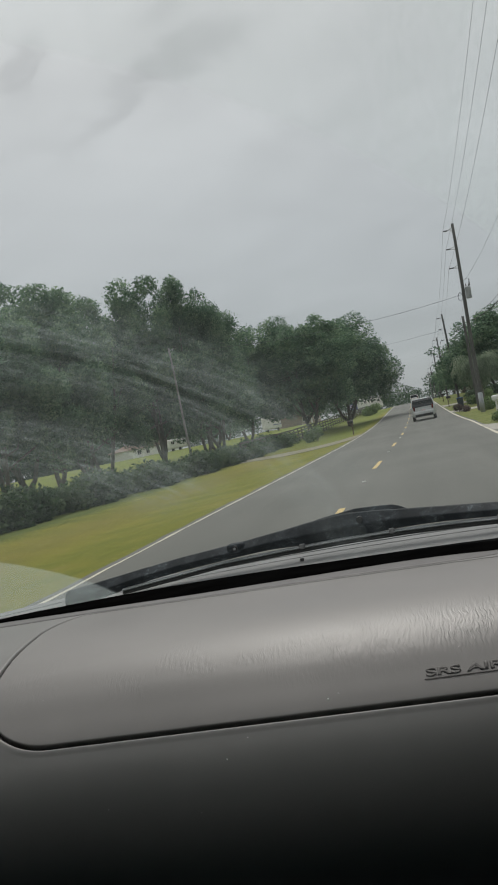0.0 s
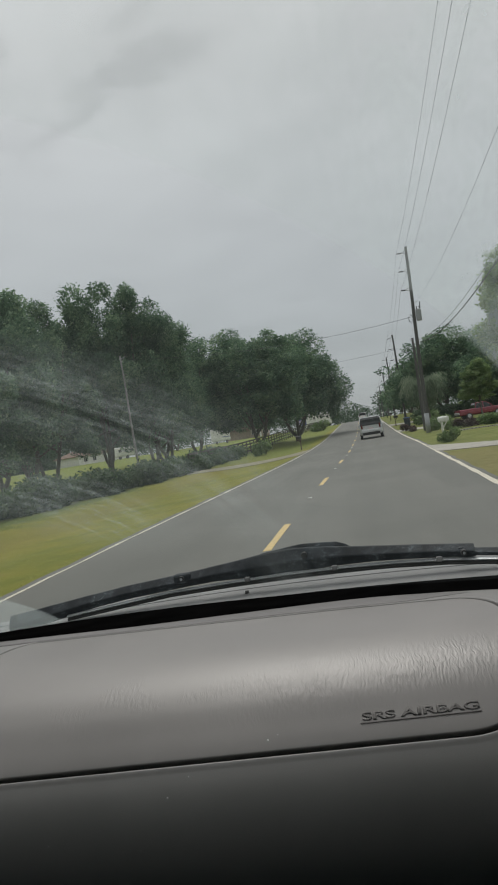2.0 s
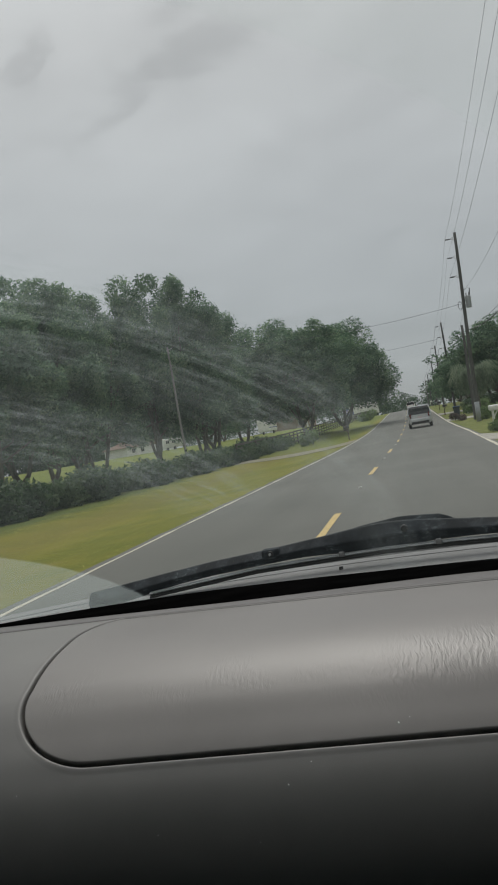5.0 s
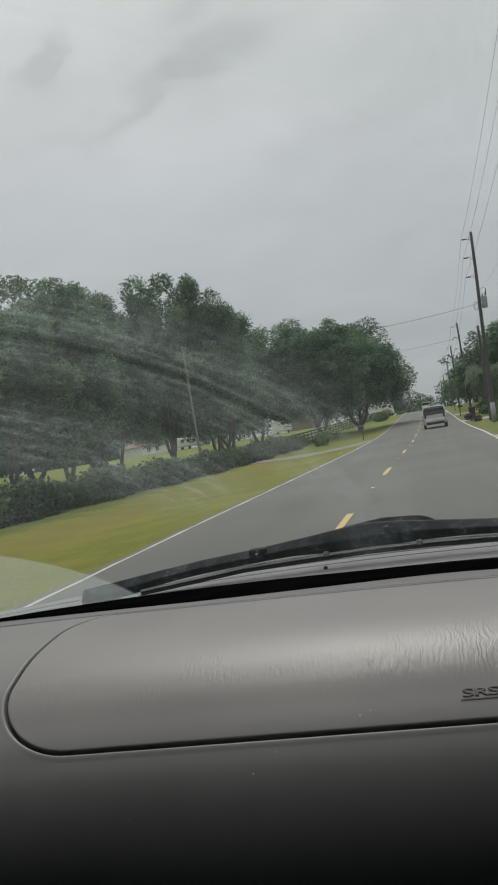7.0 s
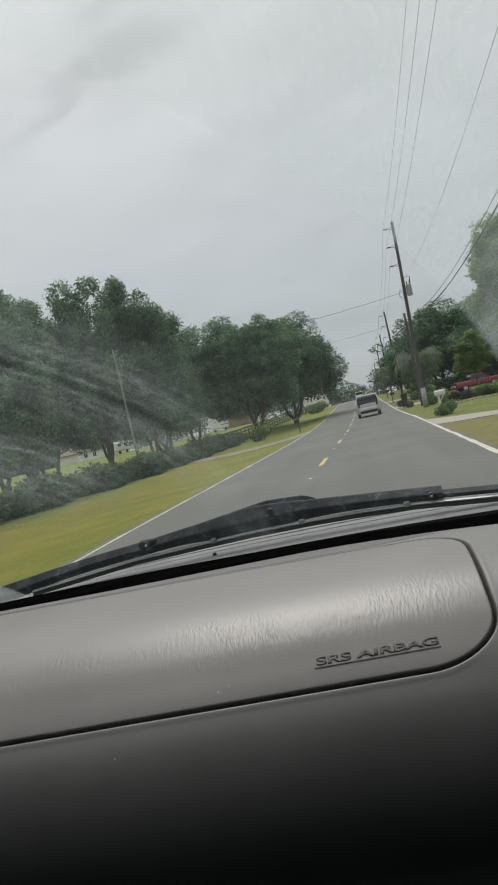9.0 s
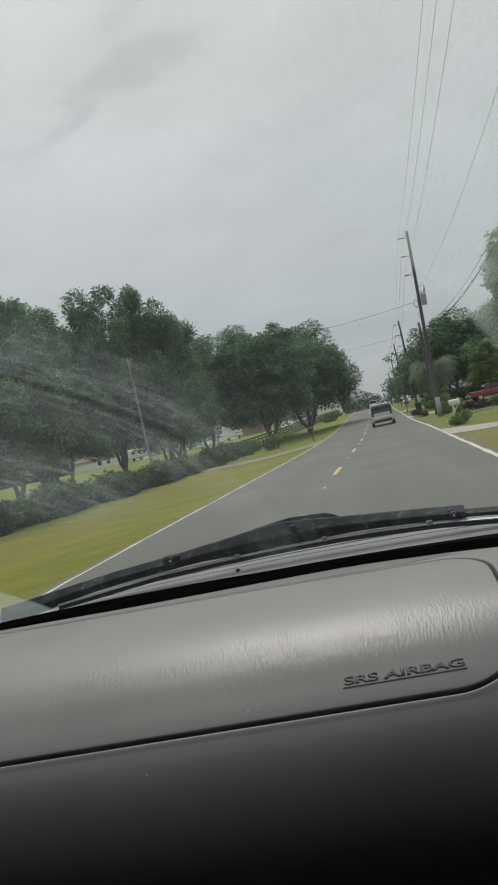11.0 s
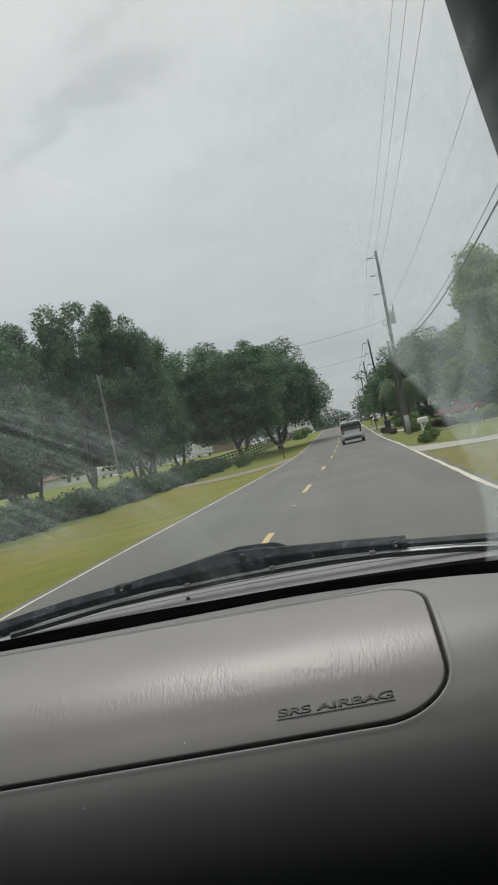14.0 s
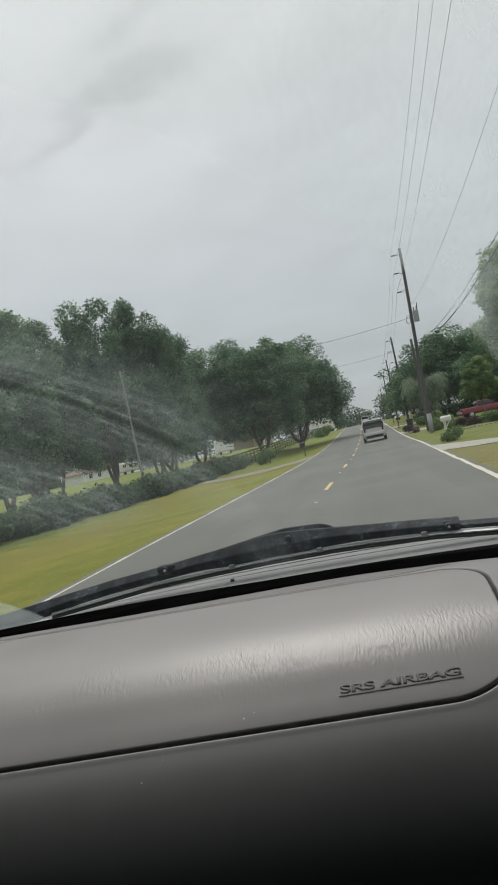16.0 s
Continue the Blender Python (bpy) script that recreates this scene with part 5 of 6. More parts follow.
def transformer(t, h):
    bm = B()
    tube(bm, [(0.36, 0, h - 0.46), (0.36, 0, h - 0.44), (0.36, 0, h + 0.36), (0.36, 0, h + 0.42), (0.36, 0, h + 0.46)], [0.18, 0.21, 0.21, 0.19, 0.06], 18)
    can = part("transformer_can", bm, M_TRANSFORMER, t, "grey cylindrical transformer", False)
    for a0 in (-0.1, 0.1):
        part("bushing", tube(B(), [(0.36 + a0, 0.06, h + 0.44 + 0.05 * i) for i in range(6)], [0.03, 0.045, 0.03, 0.045, 0.03, 0.02], 8), M_INSUL, can)
    bm = B()
    box(bm, 0.15, 0, h + 0.2, 0.14, 0.1, 0.07, 0.01)
    box(bm, 0.15, 0, h - 0.25, 0.14, 0.1, 0.07, 0.01)
    part("mount", bm, M_METAL, t)
    bm = B()
    for r in (0.26, 0.33):
        tube(bm, [(-0.28 + r * 0.55 * math.cos(q * 0.52), -0.16, h - 0.25 + r * math.sin(q * 0.52)) for q in range(13)], 0.012, 5)
    tube(bm, [(0.46, 0.06, h + 0.68), (0.56, 0.0, h + 0.98), (0.4, -0.05, h + 1.05), (0.1, -0.1, h + 0.9)], 0.012, 5)
    tube(bm, [(0.52, 0.02, h + 0.5), (0.54, 0.02, h + 1.0)], 0.03, 8)
    part("drop_lead", bm, M_WIRE, t, "dark looped lead wires")


POLES = [(4.75, -26, 15.0, 0.6, 0), (4.7, 15.5, 15.0, 0.8, 2), (4.54, 64, 14.4, 1.8, 0), (5.05, 108, 11.6, -0.3, 3), (5.1, 148, 10.9, 0.5, 0), (5.2, 188, 9.9, 0.5, 0), (4.9, 230, 8.8, 0.3, 0), (4.8, 268, 8.8, 0, 0)]
made = [utility_pole(*p) for p in POLES]
transformer(made[2], 9.1)
transformer(made[4], 7.4)
bm = B()
tube(bm, [(0, 0, -0.1), (0, 0, 1.5)], [0.19, 0.18], 16)
part("base_guard", bm, M_TRANSFORMER, made[2], "pale guard sheet round the foot", True)
utility_pole(4.8, 71, 8.0, 0.8, 0, False, "short bare wooden stub pole beside the hedge")
grey_pole = utility_pole(-16.3, 56, 9.0, -0.6, 0, False, "thin bare grey pole standing behind the hedge", slim=0.55, wood=M_GREYPOLE)
bm = B()
tube(bm, [(-0.1, 0, 8.75), (0.42, 0, 8.9)], 0.02, 6)
tube(bm, [(0, 0, 8.45), (0.3, 0, 8.86)], 0.014, 5)
part("bracket", bm, M_METAL, grey_pole)
part("insulator", tube(B(), [(0.4, 0, 8.88 + 0.05 * i) for i in range(4)], [0.03, 0.05, 0.03, 0.02], 8), M_INSUL, grey_pole)
part("insulator", tube(B(), [(0.09 + 0.05 * i, 0, 7.6) for i in range(4)], [0.03, 0.05, 0.05, 0.02], 8), M_INSUL, grey_pole)
for y in (-60, -125):
    utility_pole(4.9, y, 14.5, 0.5, 0)


def wire(name, a0, b0, sag, r, label, group="overhead wires", n=22):
    p, q = Vector(a0), Vector(b0)
    pts = [p.lerp(q, i / n) + Vector((0, 0, -sag * 4 * (i / n) * (1 - i / n))) for i in range(n + 1)]
    return tagged(part(name, tube(B(), pts, r, 5), M_WIRE), label, "wire", group)


bpy.context.view_layer.update()


def hang(t, x, z):
    return t.matrix_world @ Vector((x, 0, z))


for i in range(len(POLES) - 1):
    h0, h1 = POLES[i][2], POLES[i + 1][2]
    for d in (0.45, 1.85, 3.3):
        wire("power_line", hang(made[i], -0.78, h0 - d), hang(made[i + 1], -0.78, h1 - d), 0.55, 0.007 if i < 3 else 0.018, "thin overhead power line between the poles")
    wire("neutral_line", hang(made[i], 0.16, h0 - 5.2), hang(made[i + 1], 0.16, h1 - 4.4), 0.7, 0.0065 if i < 3 else 0.016, "thin overhead neutral line between the poles")
# service drops and the thick bundled cable
wire("service_drop", hang(made[2], -0.2, 9.0), (-26, 64, 11.2), 1.3, 0.012, "slack service wire crossing the road")
wire("service_drop", hang(made[3], -0.2, 9.6), (-17, 106, 10.6), 0.5, 0.013, "slack service wire crossing the road")
wire("bundled_cable", hang(made[2], 0.12, 7.0), hang(made[1], 0.15, 6.75), 0.95, 0.026, "thick dark bundled cable between the poles")
wire("bundled_cable", hang(made[1], 0.15, 6.75), hang(made[0], 0.15, 7.0), 0.95, 0.026, "thick dark bundled cable between the poles")
wire("service_drop", hang(made[2], 0.12, 7.2), hang(made[1], 0.15, 7.05), 0.9, 0.011, "slack service wire below the power lines")
wire("service_drop", hang(made[0], -0.2, 9.6), (-26, -38, 8.4), 1.0, 0.014, "slack service wire crossing the road")

# ---- mailboxes, bins, sign ----


def mailbox(label, body, post_mat, m, high=1.05, arm=True, group="mailboxes"):
    t = thing("mailbox", label, "mailbox", m, group)
    bm, loops = B(), []
    for y in (-0.26, -0.255, 0.255, 0.26):
        k = 0.96 if abs(y) > 0.257 else 1.0
        loop = [(0.105 * k * math.cos(radians(a0)), y, high + 0.13 + 0.11 * k * math.sin(radians(a0))) for a0 in range(0, 181, 20)]
        loops.append(loop + [(-0.105 * k, y, high), (0.105 * k, y, high)])
    can = part("box", rings(bm, loops), body, t)
    part("flag", box(B(), 0.112, -0.1, high + 0.16, 0.006, 0.14, 0.045, 0.002), M_TAIL, can, "small red signal flag")
    part("door", box(B(), 0, -0.264, high + 0.115, 0.17, 0.008, 0.17, 0.003), body, can)
    bm = box(B(), 0, 0.1, high / 2 - 0.15, 0.1, 0.1, high + 0.28, 0.008)
    part("post", bm, post_mat, t)
    bm = box(B(), 0, 0, high - 0.03, 0.12, 0.46, 0.04, 0.006)
    if arm:
        tube(bm, [(0, 0.1, high - 0.4), (0, -0.16, high - 0.05)], 0.03, 6)
    part("brace", bm, post_mat, t)
    return t


M_GREEN = plain("green_mailbox_enamel", (0.05, 0.13, 0.1), (0.08, 0.17, 0.13), 6, 0.5, relief=0.04)
M_POSTWOOD = plain("brown_post_wood", (0.09, 0.06, 0.042), (0.14, 0.1, 0.07), 3, 0.85, grain=30, stretch=(1, 1, 0.15))
mailbox("large white mailbox on a post by the driveway", M_WHITE, M_WHITE, pose(4.9, 54.5, land(4.9, 54.5), 0, 0, 62) @ Matrix.Scale(1.3, 4), 0.66)
mailbox("black mailbox on a dark wooden post", M_BLACK, M_POSTWOOD, pose(3.5, 100, land(3.5, 100), 0, 0, 90))
mailbox("black mailbox on a dark wooden post", M_BLACK, M_POSTWOOD, pose(3.8, 128, land(3.8, 128), 0, 0, 90))
mailbox("black mailbox on a thick dark post", M_BLACK, M_BLACK, pose(4.1, 158, land(4.1, 158), 0, 0, 90))
mailbox("white mailbox on a white post", M_WHITE, M_WHITE, pose(4.2, 206, land(4.2, 206), 0, 0, 90))
mailbox("dark mailbox on a short post across the road", M_BLACK, M_POSTWOOD, pose(-6.2, 73, land(-6.2, 73), 0, 0, -90))
mailbox("green mailbox on a wooden post", M_GREEN, M_POSTWOOD, pose(4.0, -92, land(4.0, -92), 0, 0, 90))


def wheelie_bin(label, lid_mat, m):
    t = thing("trash_bin", label, "trash bin", m, "trash bins")
    bm = B()
    loops = []
    for z, k in ((0.05, 0.8), (0.07, 0.84), (0.9, 1.0), (0.93, 1.08), (0.98, 1.08)):
        loops.append([(a0 * 0.29 * k, b0 * 0.33 * k, z) for a0, b0 in ((-1, -0.8), (-0.8, -1), (0.8, -1), (1, -0.8), (1, 0.8), (0.8, 1), (-0.8, 1), (-1, 0.8))])
    part("bin_body", rings(bm, loops), M_BIN, t)
    bm = box(B(), 0, 0, 1.02, 0.66, 0.74, 0.06, 0.025)
    part("lid", bm, lid_mat, t)
    for s in (-1, 1):
        bm = B()
        tube(bm, [(s * 0.26, 0.27, 0.12), (s * 0.31, 0.27, 0.12)], 0.12, 14)
        part("wheel", bm, M_RUBBER, t)
    bm = B()
    tube(bm, [(-0.26, 0.38, 0.98), (0.26, 0.38, 0.98)], 0.018, 6)
    part("handle", bm, M_BIN, t)
    part("label_plate", box(B(), 0, -0.316, 0.72, 0.16, 0.006, 0.1, 0.002), M_SIGNBAR, t, "pale unreadable mark")
    return t


wheelie_bin("dark trash bin with a blue lid at the kerb", M_BLUE, pose(4.4, 92.0, land(4.4, 92), 0, 0, 80))
wheelie_bin("dark blue trash bin standing on the verge", M_BIN, pose(3.9, -47, land(3.9, -47), 0, 0, 80))
wheelie_bin("dark blue trash bin standing on the verge", M_BIN, pose(-6.2, -113, land(-6.2, -113), 0, 0, -80))

sign = thing("sign_board", "blue printed sign board on the pasture fence", "sign", pose(-12.4, 158, land(-12.4, 158), 0, 0, 12))
part("panel", box(B(), 0, 0, 1.7, 1.9, 0.04, 1.1, 0.01), M_SIGN, sign)
bm = B()
for z, w in ((2.0, 1.3), (1.72, 1.5), (1.42, 1.0)):
    box(bm, 0, -0.024, z, w, 0.008, 0.13, 0.002)
part("print", bm, M_SIGNBAR, sign, "pale unreadable print")
for x in (-0.85, 0.85):
    part("post", box(B(), x, 0.05, 1.05, 0.09, 0.06, 2.3, 0.006), M_WHITE, sign)

# ---- vehicles ----


def wheel(parent, x, y, r, wide):
    side = 1 if x > 0 else -1
    bm = B()
    tube(bm, [(x - side * wide, y, r), (x - side * wide * 0.9, y, r), (x - side * 0.02, y, r), (x, y, r)], [r * 0.9, r, r, r * 0.9], 22)
    t = part("wheel", bm, M_RUBBER, parent)
    bm = B()
    tube(bm, [(x - side * 0.03, y, r), (x + side * 0.004, y, r)], [r * 0.66, r * 0.62], 18)
    for i in range(5):
        a0 = 6.283 * i / 5
        tube(bm, [(x + side * 0.008, y, r), (x + side * 0.008, y + r * 0.58 * math.cos(a0), r + r * 0.58 * math.sin(a0))], r * 0.09, 6)
    part("rim", bm, M_RIM, t)


def section(w, z0, z1, tuck=0.9, n_side=4):
    """Half a body's cross-section, closed on both sides: sill to shoulder."""
    right = [(w * 0.86, z0), (w * 0.97, z0 + 0.12), (w, z0 + (z1 - z0) * 0.55), (w * 0.985, z1 - 0.08), (w * tuck, z1)]
    return right + [(0, z1 + 0.015)] + [(-a0, b0) for a0, b0 in reversed(right)]


def vehicle(name, label, paint, m, stations, cab, wheels, r, rear, group="", category="car"):
    """stations: (y, half width, bottom, shoulder); cab: (y, half width at shoulder, half width at roof, shoulder, roof)."""
    t = thing(name, label, category, m, group)
    bm = B()
    loops = [[(a0, y, b0) for a0, b0 in section(w, z0, z1)] for y, w, z0, z1 in stations]
    part("body", rings(bm, loops), paint, t)
    bm = B()
    loops = []
    for y, w0, w1, z0, z1 in cab:
        loops.append([(w0, y, z0 - 0.03), (w0 * 0.5 + w1 * 0.5 + 0.01, y, (z0 + z1) / 2), (w1, y, z1 - 0.03), (w1 * 0.8, y, z1), (-w1 * 0.8, y, z1), (-w1, y, z1 - 0.03), (-w0 * 0.5 - w1 * 0.5 - 0.01, y, (z0 + z1) / 2), (-w0, y, z0 - 0.03)])
    part("windows", rings(bm, loops), M_CARGLASS, t, "dark tinted windows")
    bm = B()
    top = [c for c in cab if c[4] > max(q[4] for q in cab) - 0.16]
    loops = []
    for y, w0, w1, z0, z1 in top:
        loops.append([(w1 + 0.012, y, z1 - 0.07), (w1 + 0.012, y, z1 - 0.02), (w1 * 0.8, y, z1 + 0.014), (0, y, z1 + 0.03), (-w1 * 0.8, y, z1 + 0.014), (-w1 - 0.012, y, z1 - 0.02), (-w1 - 0.012, y, z1 - 0.07)])
    part("roof", rings(bm, loops), paint, t)
    for s in (-1, 1):
        bm = B()
        for i in range(len(cab) - 1):
            y, w0, w1, z0, z1 = cab[i]
            if i in (0, len(cab) // 2):
                q = cab[i + 1] if i == 0 else cab[i]
                tube(bm, [(s * w0, y, z0 - 0.02), (s * ((w0 + w1) / 2 + 0.02), (y + q[0]) / 2 if i == 0 else y, (z0 + q[4]) / 2), (s * q[2], q[0], q[4] - 0.03)], 0.045, 6)
        y, w0, w1, z0, z1 = cab[-1]
        q = cab[-2]
        tube(bm, [(s * w0, y, z0 - 0.02), (s * (q[2] + 0.01), q[0], q[4] - 0.03)], 0.045, 6)
        part("window_pillar", bm, paint, t)
    for y in wheels:
        for s in (-1, 1):
            wheel(t, s * stations[len(stations) // 2][1] * 0.985, y, r, 0.2)
    y, w, z0, z1 = stations[0]
    hi = rear.get("lamp_z", (z0 + z1) / 2 + 0.2)
    for s in (-1, 1):
        part("tail_light", box(B(), s * (w - 0.1), y - 0.005, hi, rear.get("lamp_w", 0.16), 0.08, rear.get("lamp_h", 0.3), 0.03), M_TAIL, t, "red tail light")
    part("rear_bumper", box(B(), 0, y - 0.04, z0 + 0.22, w * 1.9, 0.16, 0.26, 0.06), rear.get("bumper", paint), t)
    part("lower_valance", box(B(), 0, y + 0.02, z0 + 0.02, w * 1.7, 0.2, 0.2, 0.04), M_BLACK, t, "black lower valance")
    part("number_plate", box(B(), 0, y - 0.03, rear.get("plate_z", hi - 0.02), 0.32, 0.02, 0.16, 0.006), M_SIGNBAR, t, "pale blank plate")
    y, w, z0, z1 = stations[-1]
    for s in (-1, 1):
        part("headlight", box(B(), s * (w - 0.16), y - 0.03, z1 - 0.1, 0.3, 0.12, 0.15, 0.04), M_LAMP, t, "clear headlight")
    part("front_bumper", box(B(), 0, y - 0.02, z0 + 0.2, w * 1.85, 0.18, 0.24, 0.06), paint, t)
    part("grille", box(B(), 0, y + 0.01, z0 + 0.38, w * 0.95, 0.06, 0.14, 0.02), M_BLACK, t, "black grille")
    y, w0, w1, z0, z1 = cab[-1]
    for s in (-1, 1):
        part("door_mirror", box(B(), s * (w0 + 0.13), y - 0.35, z0 + 0.06, 0.2, 0.1, 0.14, 0.03), paint, t)
    return t


SUV_BODY = [(0.0, 0.82, 0.42, 1.06), (0.06, 0.90, 0.36, 1.10), (0.5, 0.94, 0.3, 1.1), (1.8, 0.95, 0.28, 1.09), (3.3, 0.95, 0.28, 1.06), (3.9, 0.93, 0.3, 1.0), (4.5, 0.88, 0.34, 0.92), (4.72, 0.74, 0.4, 0.8)]
SUV_CAB = [(0.04, 0.87, 0.78, 1.08, 1.58), (0.22, 0.89, 0.78, 1.09, 1.72), (1.0, 0.89, 0.78, 1.09, 1.76), (2.2, 0.89, 0.74, 1.08, 1.74), (2.75, 0.88, 0.7, 1.07, 1.68), (3.6, 0.86, 0.8, 1.02, 1.06)]
SUV_REAR = dict(lamp_z=1.0, lamp_w=0.14, lamp_h=0.34, plate_z=0.82, bumper=M_SILVER)
van = vehicle("silver_suv", "silver family van with a dark rear window driving ahead", M_SILVER, pose(0.27, 71.0, rise(71.0) + 0.021) @ Matrix.Scale(1.07, 4), SUV_BODY, SUV_CAB, (0.95, 3.75), 0.35, SUV_REAR, "cars on the road")
part("tailgate_rear_glass", box(B(), 0, 0.06, 1.345, 1.58, 0.04, 0.48, 0.02, Matrix.Rotation(radians(-17), 4, "X")), M_CARGLASS, van, "dark rear window")
white_suv = vehicle("white_suv", "white family car parked in a front yard", M_WHITE, pose(13.5, 176, land(13.5, 176), 0, 0, 78), SUV_BODY, SUV_CAB, (0.95, 3.75), 0.35, dict(SUV_REAR, bumper=M_WHITE), "parked cars")
copy_thing(white_suv, pose(-0.75, 200, rise(200) + 0.021))["label"] = "white family car driving far ahead on the road"
SEDAN_BODY = [(0.0, 0.74, 0.42, 0.92), (0.08, 0.84, 0.32, 0.98), (0.7, 0.89, 0.27, 1.0), (2.2, 0.9, 0.25, 0.95), (3.4, 0.9, 0.25, 0.92), (4.2, 0.86, 0.28, 0.82), (4.6, 0.78, 0.32, 0.7), (4.72, 0.62, 0.36, 0.6)]
SEDAN_CAB = [(0.55, 0.8, 0.7, 0.98, 1.02), (1.25, 0.82, 0.62, 0.98, 1.38), (2.0, 0.83, 0.62, 0.96, 1.45), (2.6, 0.83, 0.6, 0.95, 1.4), (3.5, 0.8, 0.74, 0.92, 0.95)]
vehicle("dark_sedan", "dark charcoal saloon car in the oncoming lane", M_CHARCOAL, pose(-3.2, -96, 0.021, 0, 0, 180), SEDAN_BODY, SEDAN_CAB, (0.95, 3.65), 0.33, dict(lamp_z=0.82, lamp_w=0.3, lamp_h=0.14, plate_z=0.7), "cars on the road")
TRUCK_BODY = [(0.0, 0.9, 0.55, 1.15), (0.06, 0.96, 0.5, 1.18), (1.9, 0.97, 0.48, 1.18), (3.4, 0.97, 0.45, 1.15), (4.2, 0.97, 0.45, 1.12), (5.2, 0.95, 0.48, 1.08), (5.55, 0.85, 0.52, 0.98)]
TRUCK_CAB = [(1.95, 0.9, 0.76, 1.16, 1.55), (2.1, 0.9, 0.76, 1.16, 1.78), (2.9, 0.9, 0.76, 1.15, 1.82), (3.4, 0.9, 0.74, 1.14, 1.76), (4.15, 0.88, 0.8, 1.1, 1.14)]
vehicle("red_pickup", "red pickup truck parked behind the hedge", M_RED, pose(9.0, 84, land(9.0, 84) - 0.02, 0, 0, -78) @ Matrix.Scale(0.86, 4), TRUCK_BODY, TRUCK_CAB, (1.1, 4.5), 0.38, dict(lamp_z=0.95, lamp_w=0.12, lamp_h=0.36, plate_z=0.7, bumper=M_METAL), "parked cars", "pickup truck")

# ---- houses, trailers ----


def window(parent, x, y, z, w, h, turn=0.0):
    m = Matrix.Translation((x, y, z)) @ Matrix.Rotation(radians(turn), 4, "Z")
    bm = B()
    for sx, sz, px, pz in ((w + 0.16, 0.08, 0, h / 2 + 0.04), (w + 0.16, 0.08, 0, -h / 2 - 0.04), (0.08, h, w / 2 + 0.04, 0), (0.08, h, -w / 2 - 0.04, 0), (0.05, h, 0, 0)):
        box(bm, px, -0.02, pz, sx, 0.08, sz)
    bm.transform(m)
    t = part("window", bm, M_WHITE, parent)
    bm = box(B(), 0, 0.0, 0, w, 0.03, h)
    bm.transform(m)
    part("pane", bm, M_CARGLASS, t)


def house(label, x, y, turn, long, deep, wall, roof, lift=0.0):
    t = thing("house", label, "house", pose(x, y, land(x, y) + lift, 0, 0, turn), "houses")
    part("wall", box(B(), 0, 0, 1.25, long, deep, 2.9, 0.02), wall, t)
    bm = B()
    e, h, rdg = 0.5, 2.7, 1.9
    a0, b0 = long / 2 + e, deep / 2 + e
    c = long / 2 - deep * 0.35
    low = [bm.verts.new(p) for p in ((-a0, -b0, h), (a0, -b0, h), (a0, b0, h), (-a0, b0, h))]
    under = [bm.verts.new(p) for p in ((-a0, -b0, h - 0.15), (a0, -b0, h - 0.15), (a0, b0, h - 0.15), (-a0, b0, h - 0.15))]
    r0, r1 = bm.verts.new((-c, 0, h + rdg)), bm.verts.new((c, 0, h + rdg))
    for q in ((low[0], low[1], r1, r0), (low[2], low[3], r0, r1), (low[1], low[2], r1), (low[3], low[0], r0), tuple(under)):
        bm.faces.new(q)
    for i in range(4):
        bm.faces.new((low[i], low[i - 1], under[i - 1], under[i]))
    part("roof", bm, roof, t)
    for k in (-0.36, -0.18, 0.2, 0.37):
        window(t, k * long, -deep / 2 - 0.01, 1.5, 1.3, 1.2)
    part("door", box(B(), 0.02 * long, -deep / 2 - 0.02, 1.02, 0.95, 0.08, 2.05, 0.01), M_WHITE, t, "white front door")
    return t


house("low white-walled house with a brown hip roof", -84, 240, 62, 20, 10, M_WHITE, M_ROOF)
house("small tan house with a brown roof beyond the fence", -34, 232, 70, 12, 8, M_BRICK, M_ROOF)
house("white-walled house behind the yard trees", 27, 112, -80, 18, 9, M_WHITE, M_ROOF)


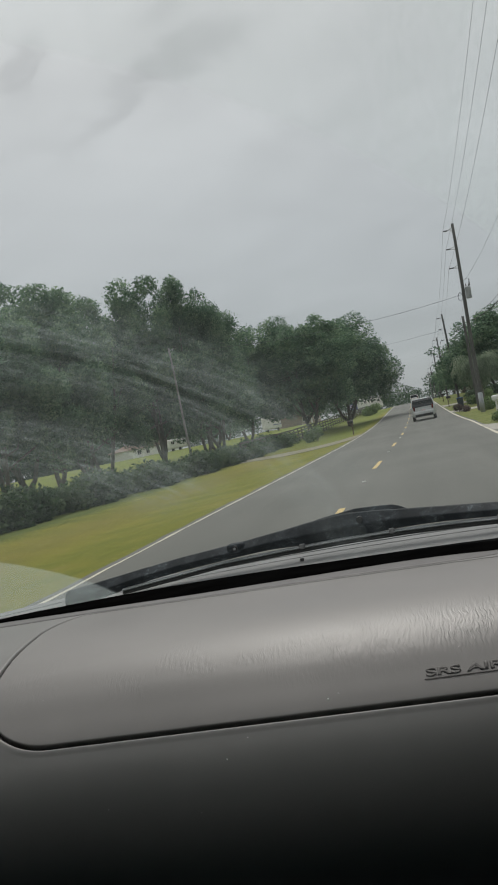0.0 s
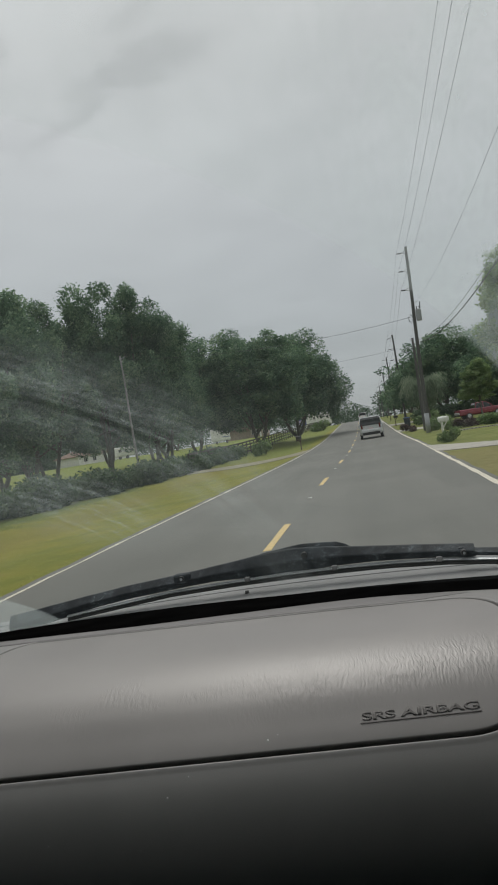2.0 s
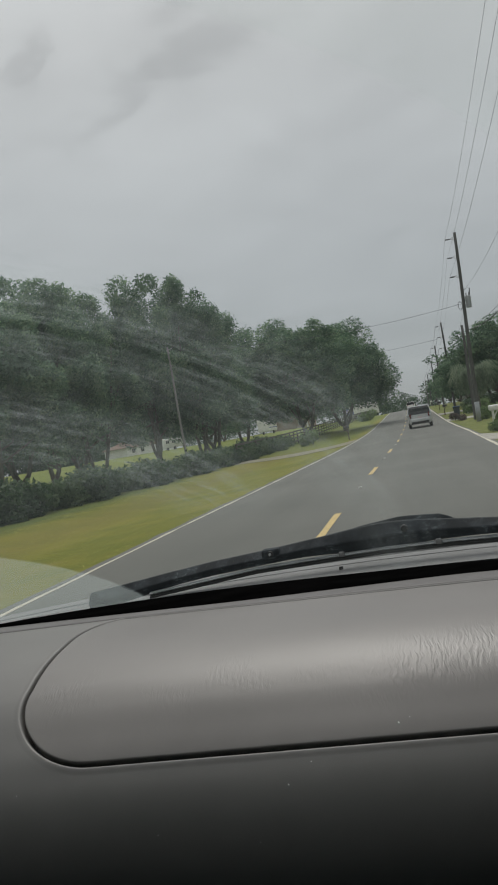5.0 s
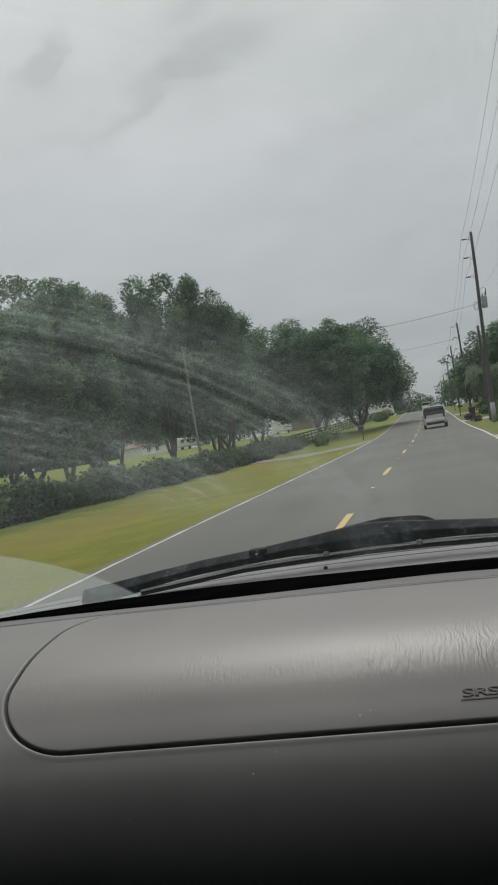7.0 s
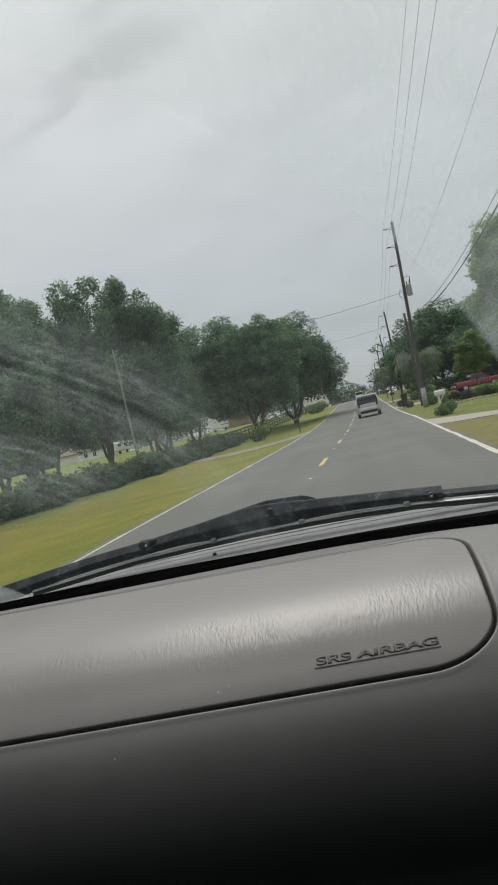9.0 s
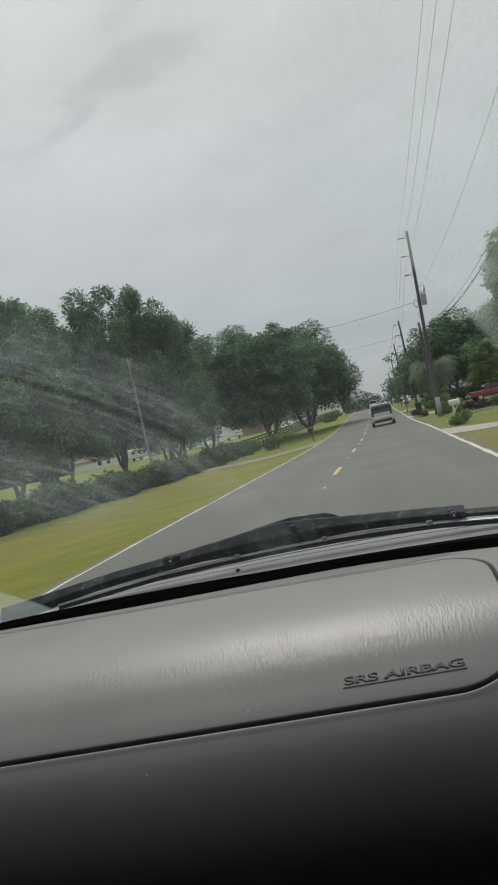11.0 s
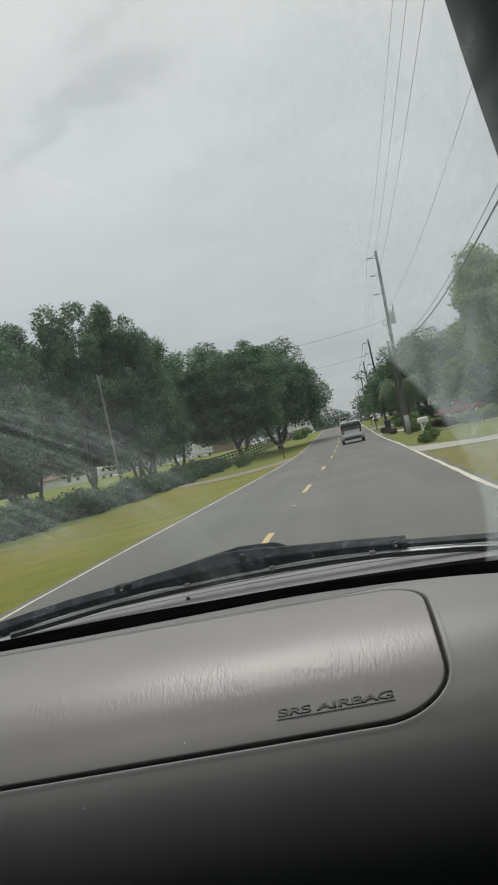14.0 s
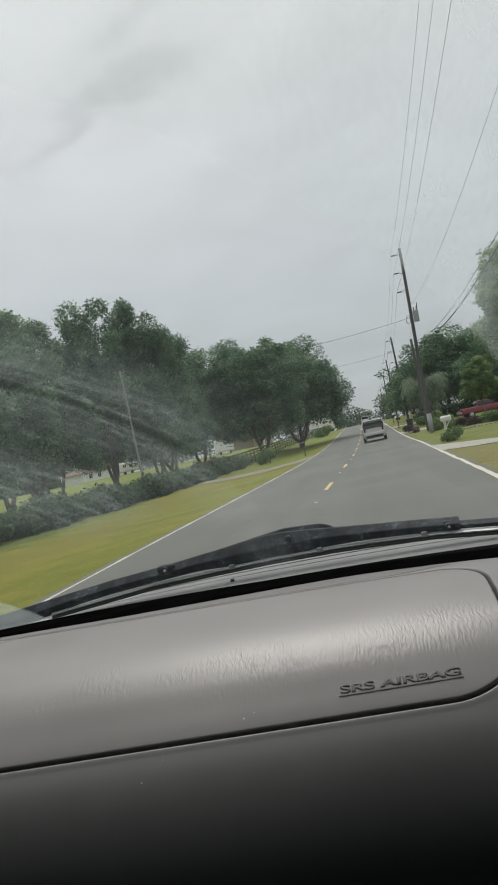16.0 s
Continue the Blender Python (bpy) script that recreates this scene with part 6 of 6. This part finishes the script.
def trailer(label, x, y, turn, long, high=2.6, stripe=True):
    t = thing("travel_trailer", label, "trailer", pose(x, y, land(x, y), 0, 0, turn), "parked trailers")
    part("shell", box(B(), 0, 0, 0.55 + high / 2, long, 2.4, high, 0.28, None, 4), M_WHITE, t)
    for k in (-0.3, 0.0, 0.3):
        window(t, k * long, -1.205, 0.55 + high * 0.62, 0.9, 0.6)
    if stripe:
        part("stripe", box(B(), 0, -1.203, 0.55 + high * 0.3, long * 0.9, 0.012, 0.14), M_SIGN, t, "blue side stripe")
    for s in (-1, 1):
        bm = B()
        tube(bm, [(0.3, s * 1.0, 0.35), (0.3, s * 1.2, 0.35)], 0.35, 16)
        part("wheel", bm, M_RUBBER, t)
    bm = B()
    tube(bm, [(long / 2 - 0.1, 0, 0.6), (long / 2 + 1.1, 0, 0.5)], 0.06, 6)
    tube(bm, [(long / 2 + 0.9, 0, 0.5), (long / 2 + 0.9, 0, -0.05)], 0.04, 6)
    part("tow_bar", bm, M_BLACK, t)
    return t


trailer("long white trailer parked on the grass beyond the fence", -12.5, 212, 62, 11, 3.0, False)
trailer("white travel trailer parked by the pasture", -30, 166, 82, 6)
trailer("low white trailer standing in the pasture", -52, 168, 62, 6, 2.0, False)

# ---- grass blades on the near verges ----


def blades(name, label, seed, count, x0, x1, y0, y1, tall, material=M_BLADE):
    rng = np.random.default_rng(seed)
    x = x0 + (x1 - x0) * rng.random(count)
    y = y0 + (y1 - y0) * rng.random(count) ** 1.5
    if x0 > 0:
        y = np.where((y > 24.5) & (y < 33.5), y + 9.5, y)
    z = np.array([land(a0, b0) for a0, b0 in zip(x, y)])
    az, h = rng.random(count) * 6.28, tall * (0.5 + 0.9 * rng.random(count))
    w = 0.012 + 0.014 * rng.random(count)
    flat = h * (2.2 + 2.2 * rng.random(count))
    base = np.stack([x, y, z - 0.006], 1)
    side = np.stack([np.cos(az) * w, np.sin(az) * w, np.zeros(count)], 1)
    tip = base + np.stack([-np.sin(az) * flat, np.cos(az) * flat, h], 1)
    flip = np.cross(2 * side, tip - base + side)[:, 2] < 0
    side[flip] *= -1
    v = np.stack([base - side, base + side, tip], 1).reshape(-1, 3)
    up_way = np.repeat(np.array([[0.0, 0.0, 1.0]]), count * 3, 0) + rng.normal(size=(count * 3, 3)) * 0.12
    return tagged(foliage(name, (v, np.arange(count * 3).reshape(-1, 3), up_way / np.linalg.norm(up_way, axis=1, keepdims=True)), material), label, "grass", kind="stuff")


blades("verge_grass", "uneven yellow-green grass on the verge", 1, 30000, -13, -5.2, 7, 55, 0.014)
blades("verge_grass", "uneven yellow-green grass on the verge", 2, 7000, 2.46, 6.0, 12, 50, 0.014, M_LAWNBLADE)
